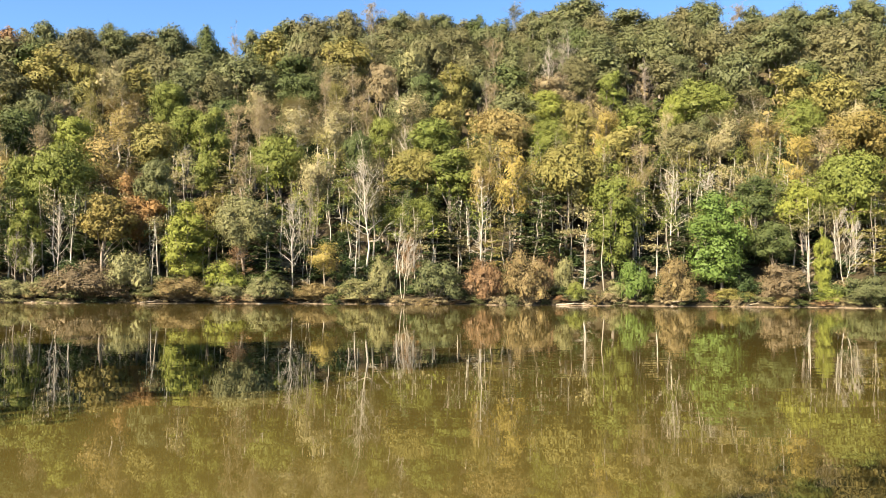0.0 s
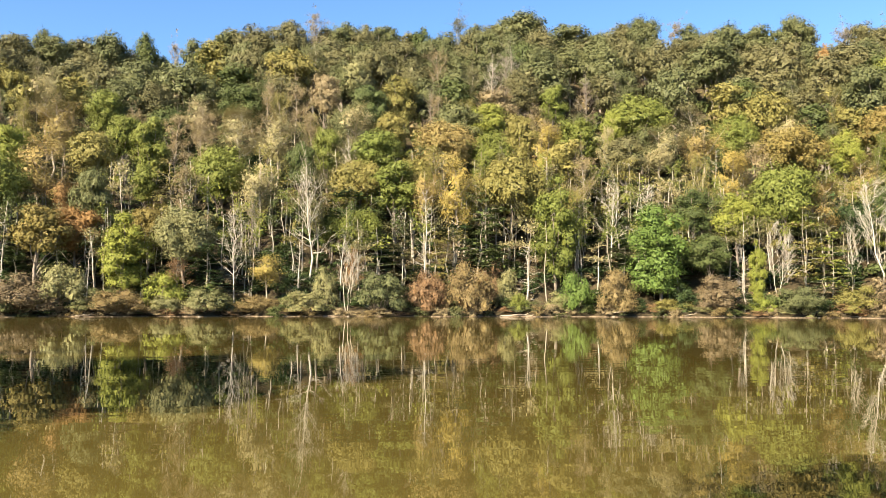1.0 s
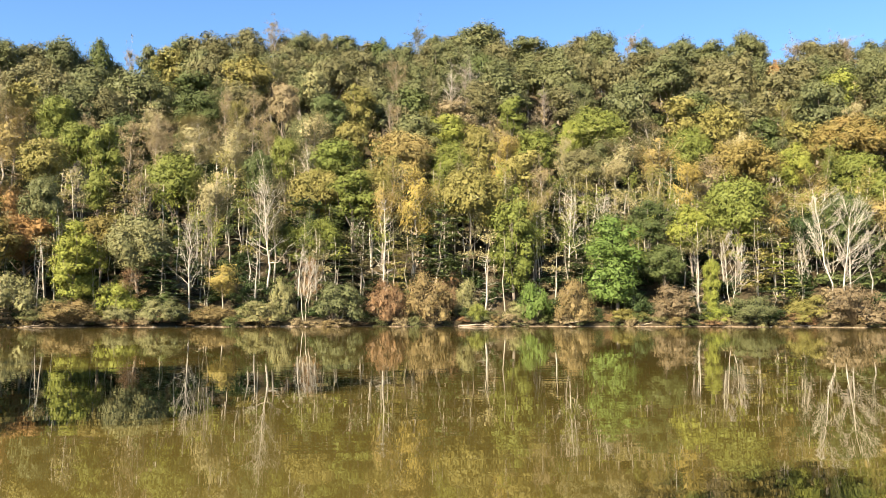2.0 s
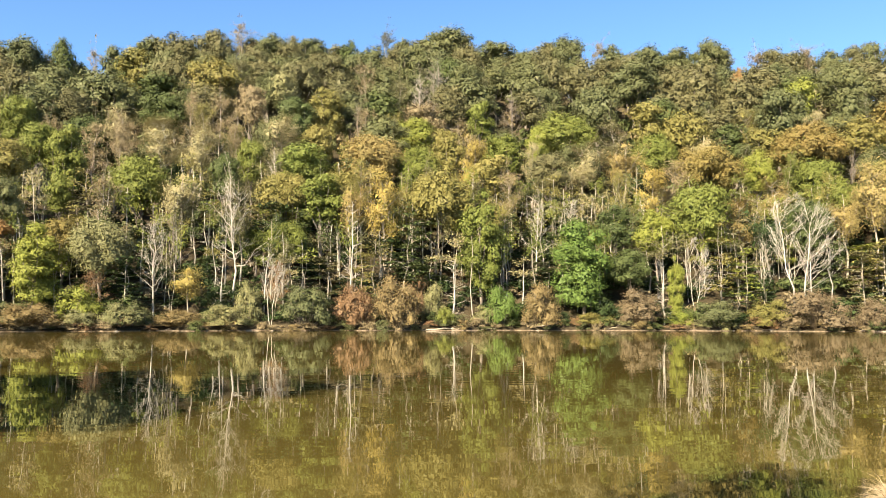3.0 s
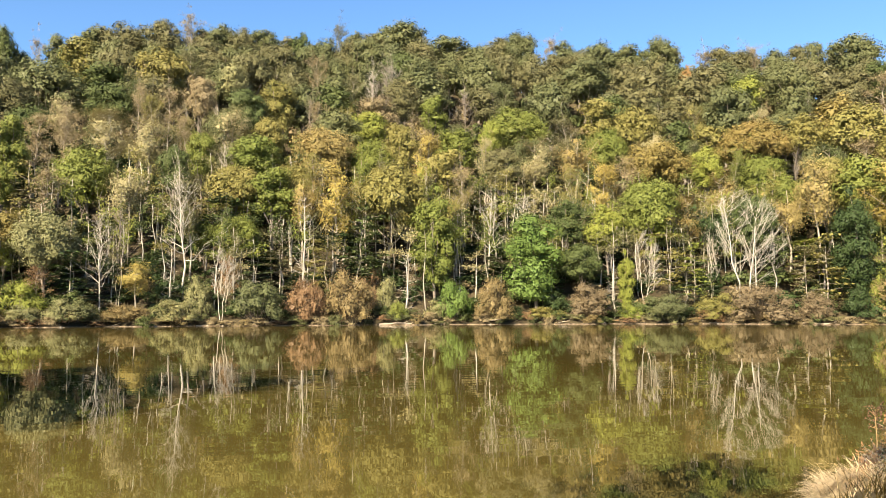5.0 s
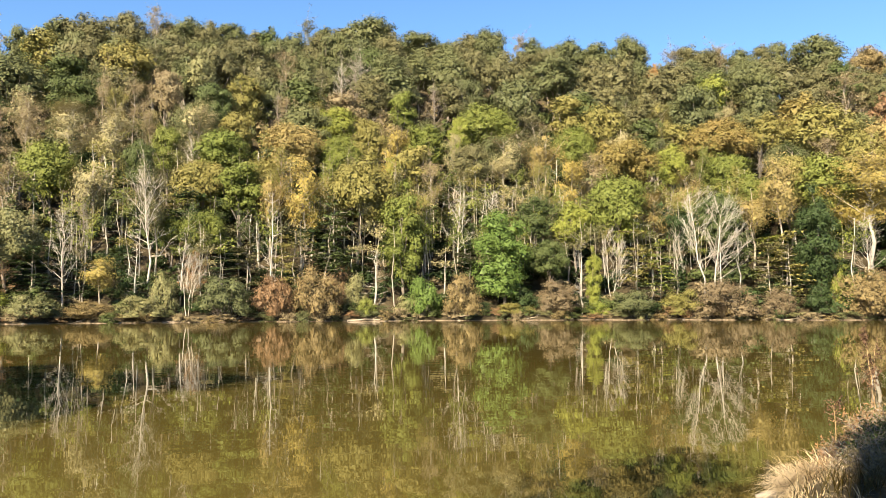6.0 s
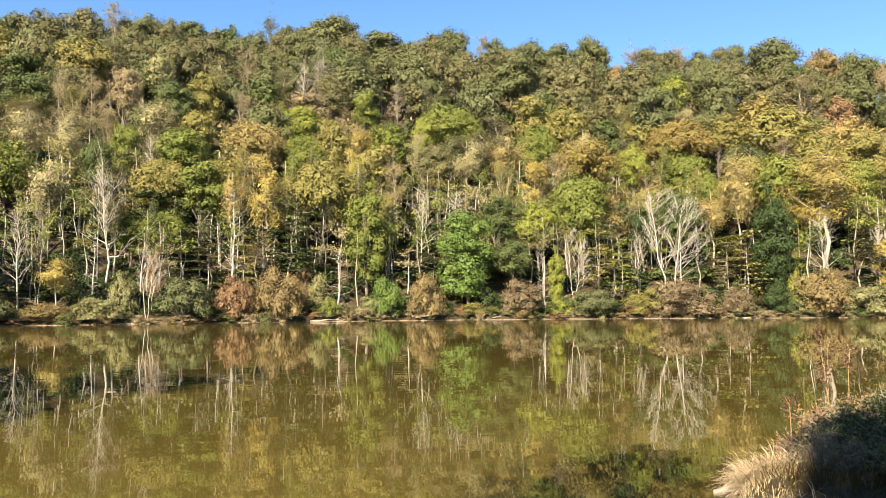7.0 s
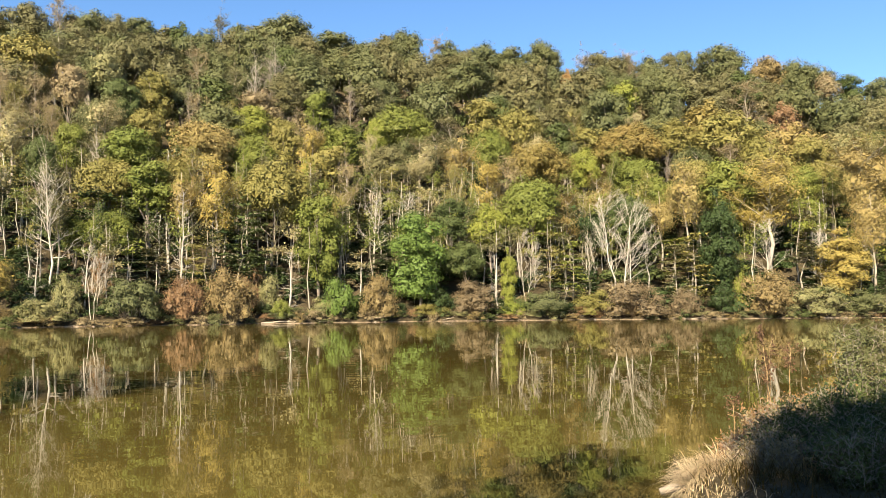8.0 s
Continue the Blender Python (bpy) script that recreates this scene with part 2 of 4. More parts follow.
def ball(rng, n):
    v = rng.normal(size=(n, 3))
    return v / np.linalg.norm(v, axis=1, keepdims=True)


def spiral(rng, count, lowest=-1.0):
    """Directions spread evenly over a ball, none of them lower than given."""
    k = np.arange(count)
    z = 1 - (1 - lowest) * (k + 0.5) / count
    a = k * 2.39996 + rng.uniform(0, 6.28)
    flat = np.sqrt(np.maximum(0, 1 - z * z))
    d = np.stack([flat * np.cos(a), flat * np.sin(a), z], 1) + rng.normal(size=(count, 3)) * 0.16
    return d / np.linalg.norm(d, axis=1, keepdims=True)


def puffs_of_leaves(crown, rng, lobes, leaves, size, puffs=9, ragged=0.34):
    """Covers lobes, given as (centre, radius, way out), with puffs of leaves over a lining of broader sprays."""
    total = sum(r * r for _, r, _ in lobes)
    for centre, radius, way in lobes:
        n = int(leaves * radius * radius / total)
        d = spiral(rng, puffs, -0.45)
        d = d + 0.35 * way
        d /= np.linalg.norm(d, axis=1, keepdims=True)
        middles = centre + d * radius * rng.uniform(0.5, 0.9, puffs)[:, None]
        small = radius * rng.uniform(0.30, 0.52, puffs)
        pick = rng.randint(0, puffs, n)
        v = ball(rng, n)
        facing = np.sum(v * (d[pick] + np.array([0, 0, 0.25])), axis=1)
        v = np.where((facing < -0.1)[:, None], -v, v)
        p = middles[pick] + v * (small[pick] * (1 + ragged * np.abs(rng.normal(size=n)) * np.sign(rng.uniform(-0.6, 1, n))))[:, None] * np.array([1.05, 1.05, 0.82])
        crown.leaves(p, 0.8 * v + 0.6 * d[pick] + 0.3 * rng.normal(size=(n, 3)) + np.array([0, 0, 0.2]), size, rng)
        k = 16
        v = spiral(rng, k, -0.7)
        crown.leaves(centre + v * radius * 0.5, v + 0.4 * rng.normal(size=(k, 3)), radius * 0.6, rng)


def form_round(seed, leaves, size, middle=10.3, tall=5.0, spread=3.5, count=19, lowest=-0.78, puffs=9, boughs=7):
    """A broadleaf tree, 16 high and 8 wide: a domed crown of leafy lobes with hollows between them, over a forked trunk."""
    rng = np.random.RandomState(seed)
    wood, crown = Build(), Build()
    lean = rng.normal(size=2) * 0.35
    trunk = bent_path((0, 0, -0.6), Vector((lean[0], lean[1], middle + tall * 0.55)), rng, 5, 0.02)
    wood.tube(trunk, taper(0.28, 0.06, 5), 6)
    d = spiral(rng, count, lowest)
    keep = rng.uniform(size=count) > 0.08
    big = rng.uniform(0.62, 1.25, count) * (0.43 * (17 / count) ** 0.35)
    lobes = []
    for way, r, k in zip(d, big, keep):
        if not k:
            continue
        reach = (1.0 - r) * rng.uniform(0.8, 1.16)
        narrow = 1.0 - 0.28 * max(0.0, -way[2])
        c = np.array([lean[0], lean[1], middle]) + way * reach * np.array([spread * narrow, spread * narrow, tall])
        lobes.append((c, r * spread * (tall / spread) ** 0.3, way))
    for k in range(3):
        lobes.append((np.array([lean[0], lean[1], middle + tall * (k - 1) * 0.42]), spread * 0.5, np.array([0, 0, 1.0])))
    puffs_of_leaves(crown, rng, lobes, leaves, size, puffs)
    for c, r, way in lobes[::max(1, len(lobes) // boughs)]:
        f = float(np.clip((c[2] - 3.5) / (middle + tall), 0.25, 0.85))
        start = trunk[0].lerp(trunk[-1], f * 0.9)
        wood.tube(bent_path(start, Vector((c + way * r * 0.4).tolist()), rng, 3, 0.05, 0.12), taper(0.11, 0.025, 3), 4)
    return wood, crown


def form_far(seed, leaves, size):
    return form_round(seed, leaves, size, 10.0, 5.4, 3.7, 15, -0.8, 7, 5)


def form_broad(seed, leaves, size):
    return form_round(seed, leaves, size, 10.0, 5.4, 5.5, 28, -0.7)


def form_far_broad(seed, leaves, size):
    return form_round(seed, leaves, size, 10.0, 5.4, 5.6, 24, -0.7, 7)


def form_full(seed, leaves, size):
    return form_round(seed, leaves, size, 7.6, 7.7, 3.5, 34, -1.0, 8)


def form_poplar(seed, leaves, size):
    """A tall open tree, 16 high and 8 wide, with thin foliage that shows its pale limbs."""
    rng = np.random.RandomState(seed)
    wood, crown = Build(), Build()
    trunk = bent_path((0, 0, -0.6), (rng.normal() * 0.5, rng.normal() * 0.5, 15.0), rng, 6, 0.015)
    wood.tube(trunk, taper(0.24, 0.03, 6), 6)
    tips = []
    for i in range(17):
        f = rng.uniform(0.42, 0.95)
        a = rng.uniform(0, 2 * math.pi)
        long = rng.uniform(2.0, 4.2) * (1.15 - 0.6 * abs(f - 0.62) * 2)
        start = trunk[0].lerp(trunk[-1], f)
        end = start + Vector((math.cos(a) * long * 0.85, math.sin(a) * long * 0.85, long * rng.uniform(0.5, 1.0)))
        path = bent_path(start, end, rng, 4, 0.05, 0.2)
        wood.tube(path, taper(0.085, 0.015, 4), 4)
        tips += [path[2], path[3], path[4], path[4]]
        for _ in range(3):
            q = path[rng.randint(1, 4)]
            e = q + Vector((rng.normal() * 0.9, rng.normal() * 0.9, rng.uniform(0.3, 1.3)))
            wood.tube(bent_path(q, e, rng, 2, 0.05), taper(0.03, 0.01, 2), 3)
            tips.append(e)
    tips = np.array([tuple(p) for p in tips])
    pick = rng.randint(0, len(tips), leaves)
    p = tips[pick] + rng.normal(size=(leaves, 3)) * np.array([0.62, 0.62, 0.55])
    outward = (p - np.array([0, 0, 10.0])) * np.array([0.3, 0.3, 0.2])
    crown.leaves(p, outward + 0.36 * rng.normal(size=(leaves, 3)) + np.array([0, 0, 0.25]), size, rng)
    inner = tips + rng.normal(size=tips.shape) * 0.35
    crown.leaves(inner, (inner - np.array([0, 0, 10.0])) * np.array([0.3, 0.3, 0.2]) + 0.3 * rng.normal(size=tips.shape), 0.75, rng)
    return wood, crown


def form_tiered(seed, leaves, size):
    """An understorey tree, 10 high and 6 wide, its foliage in flat tiers along level branches."""
    rng = np.random.RandomState(seed)
    wood, crown = Build(), Build()
    trunk = bent_path((0, 0, -0.5), (rng.normal() * 0.3, rng.normal() * 0.3, 9.6), rng, 5, 0.015)
    wood.tube(trunk, taper(0.13, 0.02, 5), 5)
    tiers = 26
    for i in range(tiers):
        f = rng.uniform(0.22, 0.99)
        a = rng.uniform(0, 2 * math.pi)
        long = (3.1 * (1.12 - f) ** 0.6 + 0.3) * rng.uniform(0.6, 1.1)
        start = trunk[0].lerp(trunk[-1], f)
        end = start + Vector((math.cos(a) * long, math.sin(a) * long, rng.uniform(-0.25, 0.55)))
        path = bent_path(start, end, rng, 2, 0.03, -0.12)
        wood.tube(path, taper(0.04, 0.012, 2), 3)
        n = leaves // tiers
        along = rng.uniform(0.38, 1.08, n)[:, None]
        p = np.array(start) + (np.array(end) - np.array(start)) * along + rng.normal(size=(n, 3)) * np.array([0.42, 0.42, 0.09])
        crown.leaves(p, rng.normal(size=(n, 3)) * 0.42 + np.array([0, 0, 1.0]), size, rng)
    return wood, crown


def form_bare(seed, leaves=0, size=0.3, limb_count=24, subs=6, twigs=3):
    """A leafless tree, 16 high and 8 wide: a straight leader with rising limbs all the way up that fork into twigs."""
    rng = np.random.RandomState(seed)
    wood, crown = Build(), Build()
    leader = bent_path((0, 0, -0.6), (rng.normal() * 0.7, rng.normal() * 0.7, 15.4), rng, 7, 0.012)
    wood.tube(leader, taper(0.20, 0.02, 7), 6)
    limbs, tips = [leader[3:]], []
    for i in range(limb_count):
        f = 0.30 + 0.62 * (i + rng.uniform(0, 1)) / limb_count
        k = f * 7
        start = leader[int(k)].lerp(leader[min(7, int(k) + 1)], k - int(k))
        a = i * 2.4 + rng.uniform(-0.5, 0.5)
        long = (1.1 + 5.6 * (1.0 - f)) * rng.uniform(0.65, 1.1)
        lean = radians(rng.uniform(24, 50) + (18 if f < 0.42 else 0))
        end = start + Vector((math.cos(a) * math.sin(lean), math.sin(a) * math.sin(lean), math.cos(lean))) * long
        end.z = min(15.8, end.z)
        path = bent_path(start, end, rng, 4, 0.03, 0.16)
        wood.tube(path, taper(0.05 + 0.035 * (1 - f), 0.012, 4), 4)
        limbs.append(path)
    for path in limbs:
        way = path[-1] - path[0]
        for _ in range(subs):
            q = path[rng.randint(1, len(path))]
            e = q + way * rng.uniform(0.18, 0.36) + Vector((rng.normal(), rng.normal(), rng.normal() * 0.4 + 0.3)) * rng.uniform(0.3, 0.75)
            sub = bent_path(q, e, rng, 2, 0.05)
            wood.tube(sub, taper(0.020, 0.008, 2), 3)
            tips += [sub[1], sub[2]]
            for _ in range(twigs):
                q2 = sub[rng.randint(0, 3)]
                e2 = q2 + (e - q) * rng.uniform(0.3, 0.6) + Vector((rng.normal(), rng.normal(), rng.normal() * 0.5 + 0.2)) * 0.38
                wood.tube([q2, e2], [0.010, 0.006], 3)
                tips.append(e2)
    if leaves:
        tips = np.array([tuple(p) for p in tips])
        p = tips[rng.randint(0, len(tips), leaves)] + rng.normal(size=(leaves, 3)) * 0.3
        crown.leaves(p, rng.normal(size=(leaves, 3)) + np.array([0, 0, 0.4]), size, rng)
    return wood, crown


def form_fan(seed, leaves=0, size=0.3):
    """A leafless tree, 16 high and 12 wide: two stems from one foot that open into a dense fan of fine limbs, fuller towards +x."""
    rng = np.random.RandomState(seed)
    wood, crown = Build(), Build()
    left = bent_path((0.1, 0, -0.6), (-2.9, 0.3, 15.6), rng, 7, 0.010, -0.06)
    right = bent_path((0.5, 0, -0.6), (2.2, -0.3, 13.4), rng, 7, 0.012, -0.05)

    def inside(p):
        # draws a tip back to the rounded outline of the crown
        d = Vector(((p.x - 0.7) / 5.6, p.y / 4.5, (p.z - 9.2) / (6.7 if p.x < 0.7 else 5.6)))
        if d.length > 1:
            d.normalize()
        return Vector((0.7 + d.x * 5.6, d.y * 4.5, 9.2 + d.z * (6.7 if d.x < 0 else 5.6)))

    for stem, thick in ((left, 0.15), (right, 0.15)):
        wood.tube(stem, taper(thick, 0.02, 7), 6)
        for i in range(22):
            f = 0.30 + 0.62 * (i + rng.uniform(0, 1)) / 22
            k = f * 7
            start = stem[int(k)].lerp(stem[min(7, int(k) + 1)], k - int(k))
            outward = 1 if stem is right else -1
            side = outward if rng.uniform() < (0.82 if stem is right else 0.45) else -outward
            tilt = radians(rng.uniform(22, 66) if side > 0 else rng.uniform(14, 38)) * side
            way = Vector((math.sin(tilt), rng.normal() * 0.4, math.cos(tilt))).normalized()
            long = (3.0 + 5.6 * (1 - f)) * rng.uniform(0.7, 1.1) * (1.0 if side > 0 else 0.62)
            end = inside(start + way * long)
            path = bent_path(start, end, rng, 5, 0.016, 0.14)
            wood.tube(path, taper(0.036 - 0.014 * f, 0.007, 5), 4)
            for _ in range(7):
                k = rng.uniform(1.0, 4.9)
                q = path[int(k)].lerp(path[int(k) + 1], k - int(k))
                e = q + way * rng.uniform(0.8, 1.8) + Vector((rng.normal(), rng.normal(), abs(rng.normal()) * 0.7)) * 0.45
                e = inside(e)
                wood.tube(bent_path(q, e, rng, 2, 0.04), taper(0.013, 0.006, 2), 3)
                for _ in range(3):
                    q2 = q.lerp(e, rng.uniform(0.15, 0.9))
                    wood.tube([q2, q2 + way * rng.uniform(0.3, 0.8) + Vector(rng.normal(size=3).tolist()) * 0.28], [0.010, 0.006], 3)
    return wood, crown


def form_pole(seed, leaves, size):
    """A slender forest tree, 16 high and 5 wide: a long pale trunk, short dead twigs, a small crown at the top."""
    rng = np.random.RandomState(seed)
    wood, crown = Build(), Build()
    trunk = bent_path((0, 0, -0.6), (rng.normal() * 0.9, rng.normal() * 0.5, 15.0), rng, 5, 0.012)
    wood.tube(trunk, taper(0.15, 0.03, 5), 5)
    for i in range(16):
        f = rng.uniform(0.15, 0.7)
        a = rng.uniform(0, 2 * math.pi)
        long = rng.uniform(0.5, 1.7)
        start = trunk[0].lerp(trunk[-1], f)
        wood.tube([start, start + Vector((math.cos(a) * long, math.sin(a) * long, long * rng.uniform(-0.1, 0.4)))], [0.025, 0.008], 3)
    tips = []
    for i in range(9):
        start = trunk[0].lerp(trunk[-1], rng.uniform(0.6, 0.98))
        a, long = rng.uniform(0, 2 * math.pi), rng.uniform(0.9, 2.3)
        end = start + Vector((math.cos(a) * long, math.sin(a) * long, long * rng.uniform(0.2, 0.8)))
        wood.tube([start, end], [0.04, 0.012], 3)
        tips += [tuple(start.lerp(end, 0.6)), tuple(end), tuple(end)]
    tips = np.array(tips)
    p = tips[rng.randint(0, len(tips), leaves)] + rng.normal(size=(leaves, 3)) * np.array([0.5, 0.5, 0.42])
    crown.leaves(p, rng.normal(size=(leaves, 3)) + np.array([0, 0, 0.6]), size, rng)
    return wood, crown


# a flat crown high on its trunk, shaped only for the shadow it throws
def form_shade(seed, leaves, size):
    return form_round(seed, leaves, size, 11.0, 2.2, 3.6, 26, -0.9)


def form_sparse(seed, leaves, size):
    return form_bare(seed, leaves, size, 13, 5, 1)


def form_layered(seed, leaves=0, size=0.3):
    """A dead standing tree, 16 high and 6 wide, with short level branches all the way up."""
    rng = np.random.RandomState(seed)
    wood, crown = Build(), Build()
    trunk = bent_path((0, 0, -0.6), (rng.normal() * 0.8, rng.normal() * 0.5, 15.8), rng, 6, 0.012)
    wood.tube(trunk, taper(0.22, 0.03, 6), 6)
    for i in range(46):
        f = rng.uniform(0.15, 0.97)
        k = f * 6
        start = trunk[int(k)].lerp(trunk[min(6, int(k) + 1)], k - int(k))
        a = rng.uniform(0, 2 * math.pi)
        long = rng.uniform(0.9, 2.9) * (1.1 - 0.55 * f)
        end = start + Vector((math.cos(a) * long, math.sin(a) * long, long * rng.uniform(-0.1, 0.35 + 0.5 * f)))
        path = bent_path(start, end, rng, 3, 0.05, 0.1)
        wood.tube(path, taper(0.045, 0.012, 3), 3)
        for _ in range(3):
            q = path[rng.randint(1, 3)]
            e = q + (end - start) * 0.35 + Vector(rng.normal(size=3).tolist()) * 0.35
            wood.tube([q, e], [0.016, 0.008], 3)
    return wood, crown


def form_shrub(seed, leaves, size, stem_count=40, count=15, ragged=0.4):
    """A bush, 4 high and 6 wide: arching stems under an uneven dome of small leaves that comes down to the ground."""
    rng = np.random.RandomState(seed)
    wood, crown = Build(), Build()
    lobes = []
    for way in spiral(rng, count, -0.15):
        r = rng.uniform(0.65, 1.15)
        reach = rng.uniform(0.8, 1.12)
        c = np.array([way[0] * (2.9 - r) * reach, way[1] * (2.9 - r) * reach, max(0.35, 0.5 + way[2] * (3.3 - r) * reach)])
        lobes.append((c, r, way))
    lobes += [(np.array([0, 0, 1.1]), 1.5, np.array([0, 0, 1.0]))]
    for i in range(stem_count):
        c, r, way = lobes[i % count]
        start = Vector((c[0] * 0.2 + rng.normal() * 0.15, c[1] * 0.2 + rng.normal() * 0.15, -0.3))
        end = Vector((c + (way * 0.9 + rng.normal(size=3) * 0.4) * r).tolist())
        end.z = max(0.2, end.z)
        wood.tube(bent_path(start, end, rng, 4, 0.03, -0.2), taper(0.028, 0.006, 4), 3)
    puffs_of_leaves(crown, rng, lobes, leaves, size, 7, ragged)
    crown.points = [(x, y, abs(z)) for x, y, z in crown.points]
    return wood, crown


def low_bush(seed, leaves, size, stem_count=9):
    """A low bush, 4 high and 6 wide: a few stems in a mound of leaves."""
    return form_shrub(seed, leaves, size, stem_count, 9, 0.3)


def form_bush(seed, leaves, size):
    return low_bush(seed, leaves, size)


def form_twiggy(seed, leaves, size):
    return form_shrub(seed, leaves, size, 150, 18, 0.6)


NAMES = {"grand": "poplar_tree", "twiggy": "shrub", "thicket": "shrub", "fan": "bare_tree", "broad": "broadleaf_tree", "farbroad": "oak_tree", "pole": "slender_tree", "shade": "broadleaf_tree", "full": "broadleaf_tree", "bush": "shrub", "round": "broadleaf_tree", "far": "oak_tree", "poplar": "poplar_tree", "tiered": "understorey_tree", "bare": "bare_tree",
         "layered": "dead_tree", "sparse": "thin_tree", "shrub": "shrub"}
HIGH = {"grand": 16, "twiggy": 4, "thicket": 4, "fan": 16, "broad": 15.3, "farbroad": 15.3, "pole": 16, "shade": 16, "full": 15.3, "bush": 4, "round": 15.3, "far": 15.3, "poplar": 16, "tiered": 10, "bare": 16, "layered": 16, "sparse": 16, "shrub": 4}
WIDE = {"grand": 8, "twiggy": 6, "thicket": 6, "fan": 12, "broad": 12, "farbroad": 12, "pole": 5, "shade": 8, "full": 8, "bush": 6, "round": 8, "far": 8, "poplar": 8, "tiered": 6, "bare": 8, "layered": 6, "sparse": 8, "shrub": 6}
LOOKS = {"moss": "mossy olive-green", "oak": "dull olive-brown", "olive": "olive-yellow", "green": "fresh green", "leafy": "bright leaf-green", "dark": "dark green", "fir": "deep bluish-green",
         "yellowgreen": "yellow-green", "yellow": "bright yellow", "gold": "golden", "pale": "pale straw-yellow", "orange": "orange-tinged olive",
         "rust": "rusty orange", "redbrown": "reddish-brown", "brown": "faded greyish-brown", "umber": "dull brown", "rustgrey": "wispy tan-brown", "sage": "grey-green",
         "white": "bleached white", "grey": "grey"}
MAKERS = {"grand": (form_poplar, 16000, 0.15, 3), "fan": (form_fan, 0, 0.3, 3), "broad": (form_broad, 12000, 0.29, 4), "farbroad": (form_far_broad, 6000, 0.385, 5), "round": (form_round, 8000, 0.27, 7), "full": (form_full, 12500, 0.25, 5),
          "far": (form_far, 3700, 0.375, 8), "poplar": (form_poplar, 7000, 0.215, 6), "tiered": (form_tiered, 1300, 0.34, 6), "bare": (form_bare, 0, 0.3, 6), "layered": (form_layered, 0, 0.3, 3),
          "sparse": (form_sparse, 3600, 0.21, 5), "shrub": (form_shrub, 6500, 0.145, 6), "twiggy": (form_twiggy, 7000, 0.125, 4), "bush": (form_bush, 1150, 0.23, 5), "thicket": (form_bush, 340, 0.55, 5), "low": (form_bush, 380, 0.5, 5),
          "pole": (form_pole, 420, 0.34, 5), "shade": (form_shade, 6000, 0.42, 1)}
STOCK = {}


def stock_of(kind):
    """The grown forms of a kind, as pairs of meshes for wood and foliage."""
    if kind not in STOCK:
        maker, leaves, size, count = MAKERS[kind]
        STOCK[kind] = []
        for i in range(count):
            wood, crown = maker(100 + 17 * i + len(kind), leaves, size)
            STOCK[kind].append((wood.mesh(kind + "_wood", BARK["grey"], True), crown.mesh(kind + "_leaves", LEAF["oak"]) if crown.points else None))
    return STOCK[kind]


chance = random.Random(11)
STANDING = []


def plant(kind, colour, x, y, high, wide, bark=None, turn=None):
    """One tree or shrub at x, y: an Empty at its base with its wood and its foliage."""
    if kind in ("round", "far") and wide > 0.66 * high:
        kind = {"round": "broad", "far": "farbroad"}[kind]
    if kind == "poplar" and wide > 9.5:
        kind = "grand"
    if kind == "shrub" and colour in ("umber", "redbrown", "rustgrey"):
        kind = "twiggy"
    wood, leaves = chance.choice(stock_of(kind))
    tree = new(NAMES[kind])
    z = ground_height(x, y)
    w = wide / WIDE[kind]
    tree.matrix_world = Matrix.LocRotScale((x, y, z - 0.05), Euler((chance.gauss(0, 0.02), chance.gauss(0, 0.02), chance.uniform(0, 6.28) if turn is None else turn)), (w, w * chance.uniform(0.9, 1.1), high / HIGH[kind]))
    if not bark:
        bark = {"poplar": "pale", "grand": "white", "bare": "white", "fan": "white", "layered": "white", "sparse": "pale", "pole": "pale", "tiered": "pale", "twiggy": "brush"}.get(kind, "grey")
    part = new("wood" if kind in ("shrub", "bush", "twiggy") else "trunk", wood)
    part.parent = tree
    part.material_slots[0].link = "OBJECT"
    part.material_slots[0].material = BARK[bark]
    if leaves:
        part = new("foliage" if kind in ("shrub", "bush", "twiggy") else "crown", leaves)
        part.parent = tree
        part.material_slots[0].link = "OBJECT"
        part.material_slots[0].material = LEAF[colour]
    look_word = LOOKS[colour]
    if kind in ("shrub", "bush", "twiggy"):
        tagged(tree, "%s leafy shrub on the muddy lake bank" % look_word, "shrub", "shrubs along the bank")
    elif kind in ("bare", "layered", "fan"):
        tagged(tree, "leafless %s tree standing on the wooded slope" % look_word, "tree", "bare trees")
    else:
        tagged(tree, "%s autumn tree on the wooded hillside" % look_word, "tree", "trees on the hillside")
    r, az = math.hypot(x, y), math.degrees(math.atan2(x, y))
    STANDING.append((x, y, high, wide, az, r, z))
    return tree


def grow(kind, colour, rows):
    for x, y, high, wide in rows:
        far = kind == "round" and math.hypot(x, y) > 165
        if colour in ("white", "grey"):
            plant(kind, colour, x, y, high, wide, colour, -math.atan2(x, y) if kind == "fan" else None)
        else:
            plant("far" if far else kind, colour, x, y, high, wide)


# trees and shrubs that stand out, by kind and colour: x, y, height, crown width
grow("round", "moss", [(-75.3, 188.4, 14.4, 8.6), (-64.4, 190.8, 15.1, 10.2), (-46.5, 195.1, 16.3, 6), (-39.4, 197.8, 15.6, 8.8), (-11.3, 200.9, 14.8, 8.3), (-0.7, 201.5, 15, 8.3), (32.4, 201.8, 15.1, 16.8), (44.2, 202.5, 13.5, 16.5), (63.4, 199.7, 15.7, 11.5), (75.3, 197.2, 14.6, 7.8), (84.1, 196.1, 14.6, 11.7), (90.5, 193.8, 14.9, 9.4), (98, 189.7, 15.6, 11.4), (-89.5, 183, 16.1, 7.3), (-77.5, 187.7, 15.9, 5.6), (132.5, 175.4, 15.8, 5.4), (139, 170.4, 16.7, 14.2), (154.9, 161.7, 15, 10.7)])
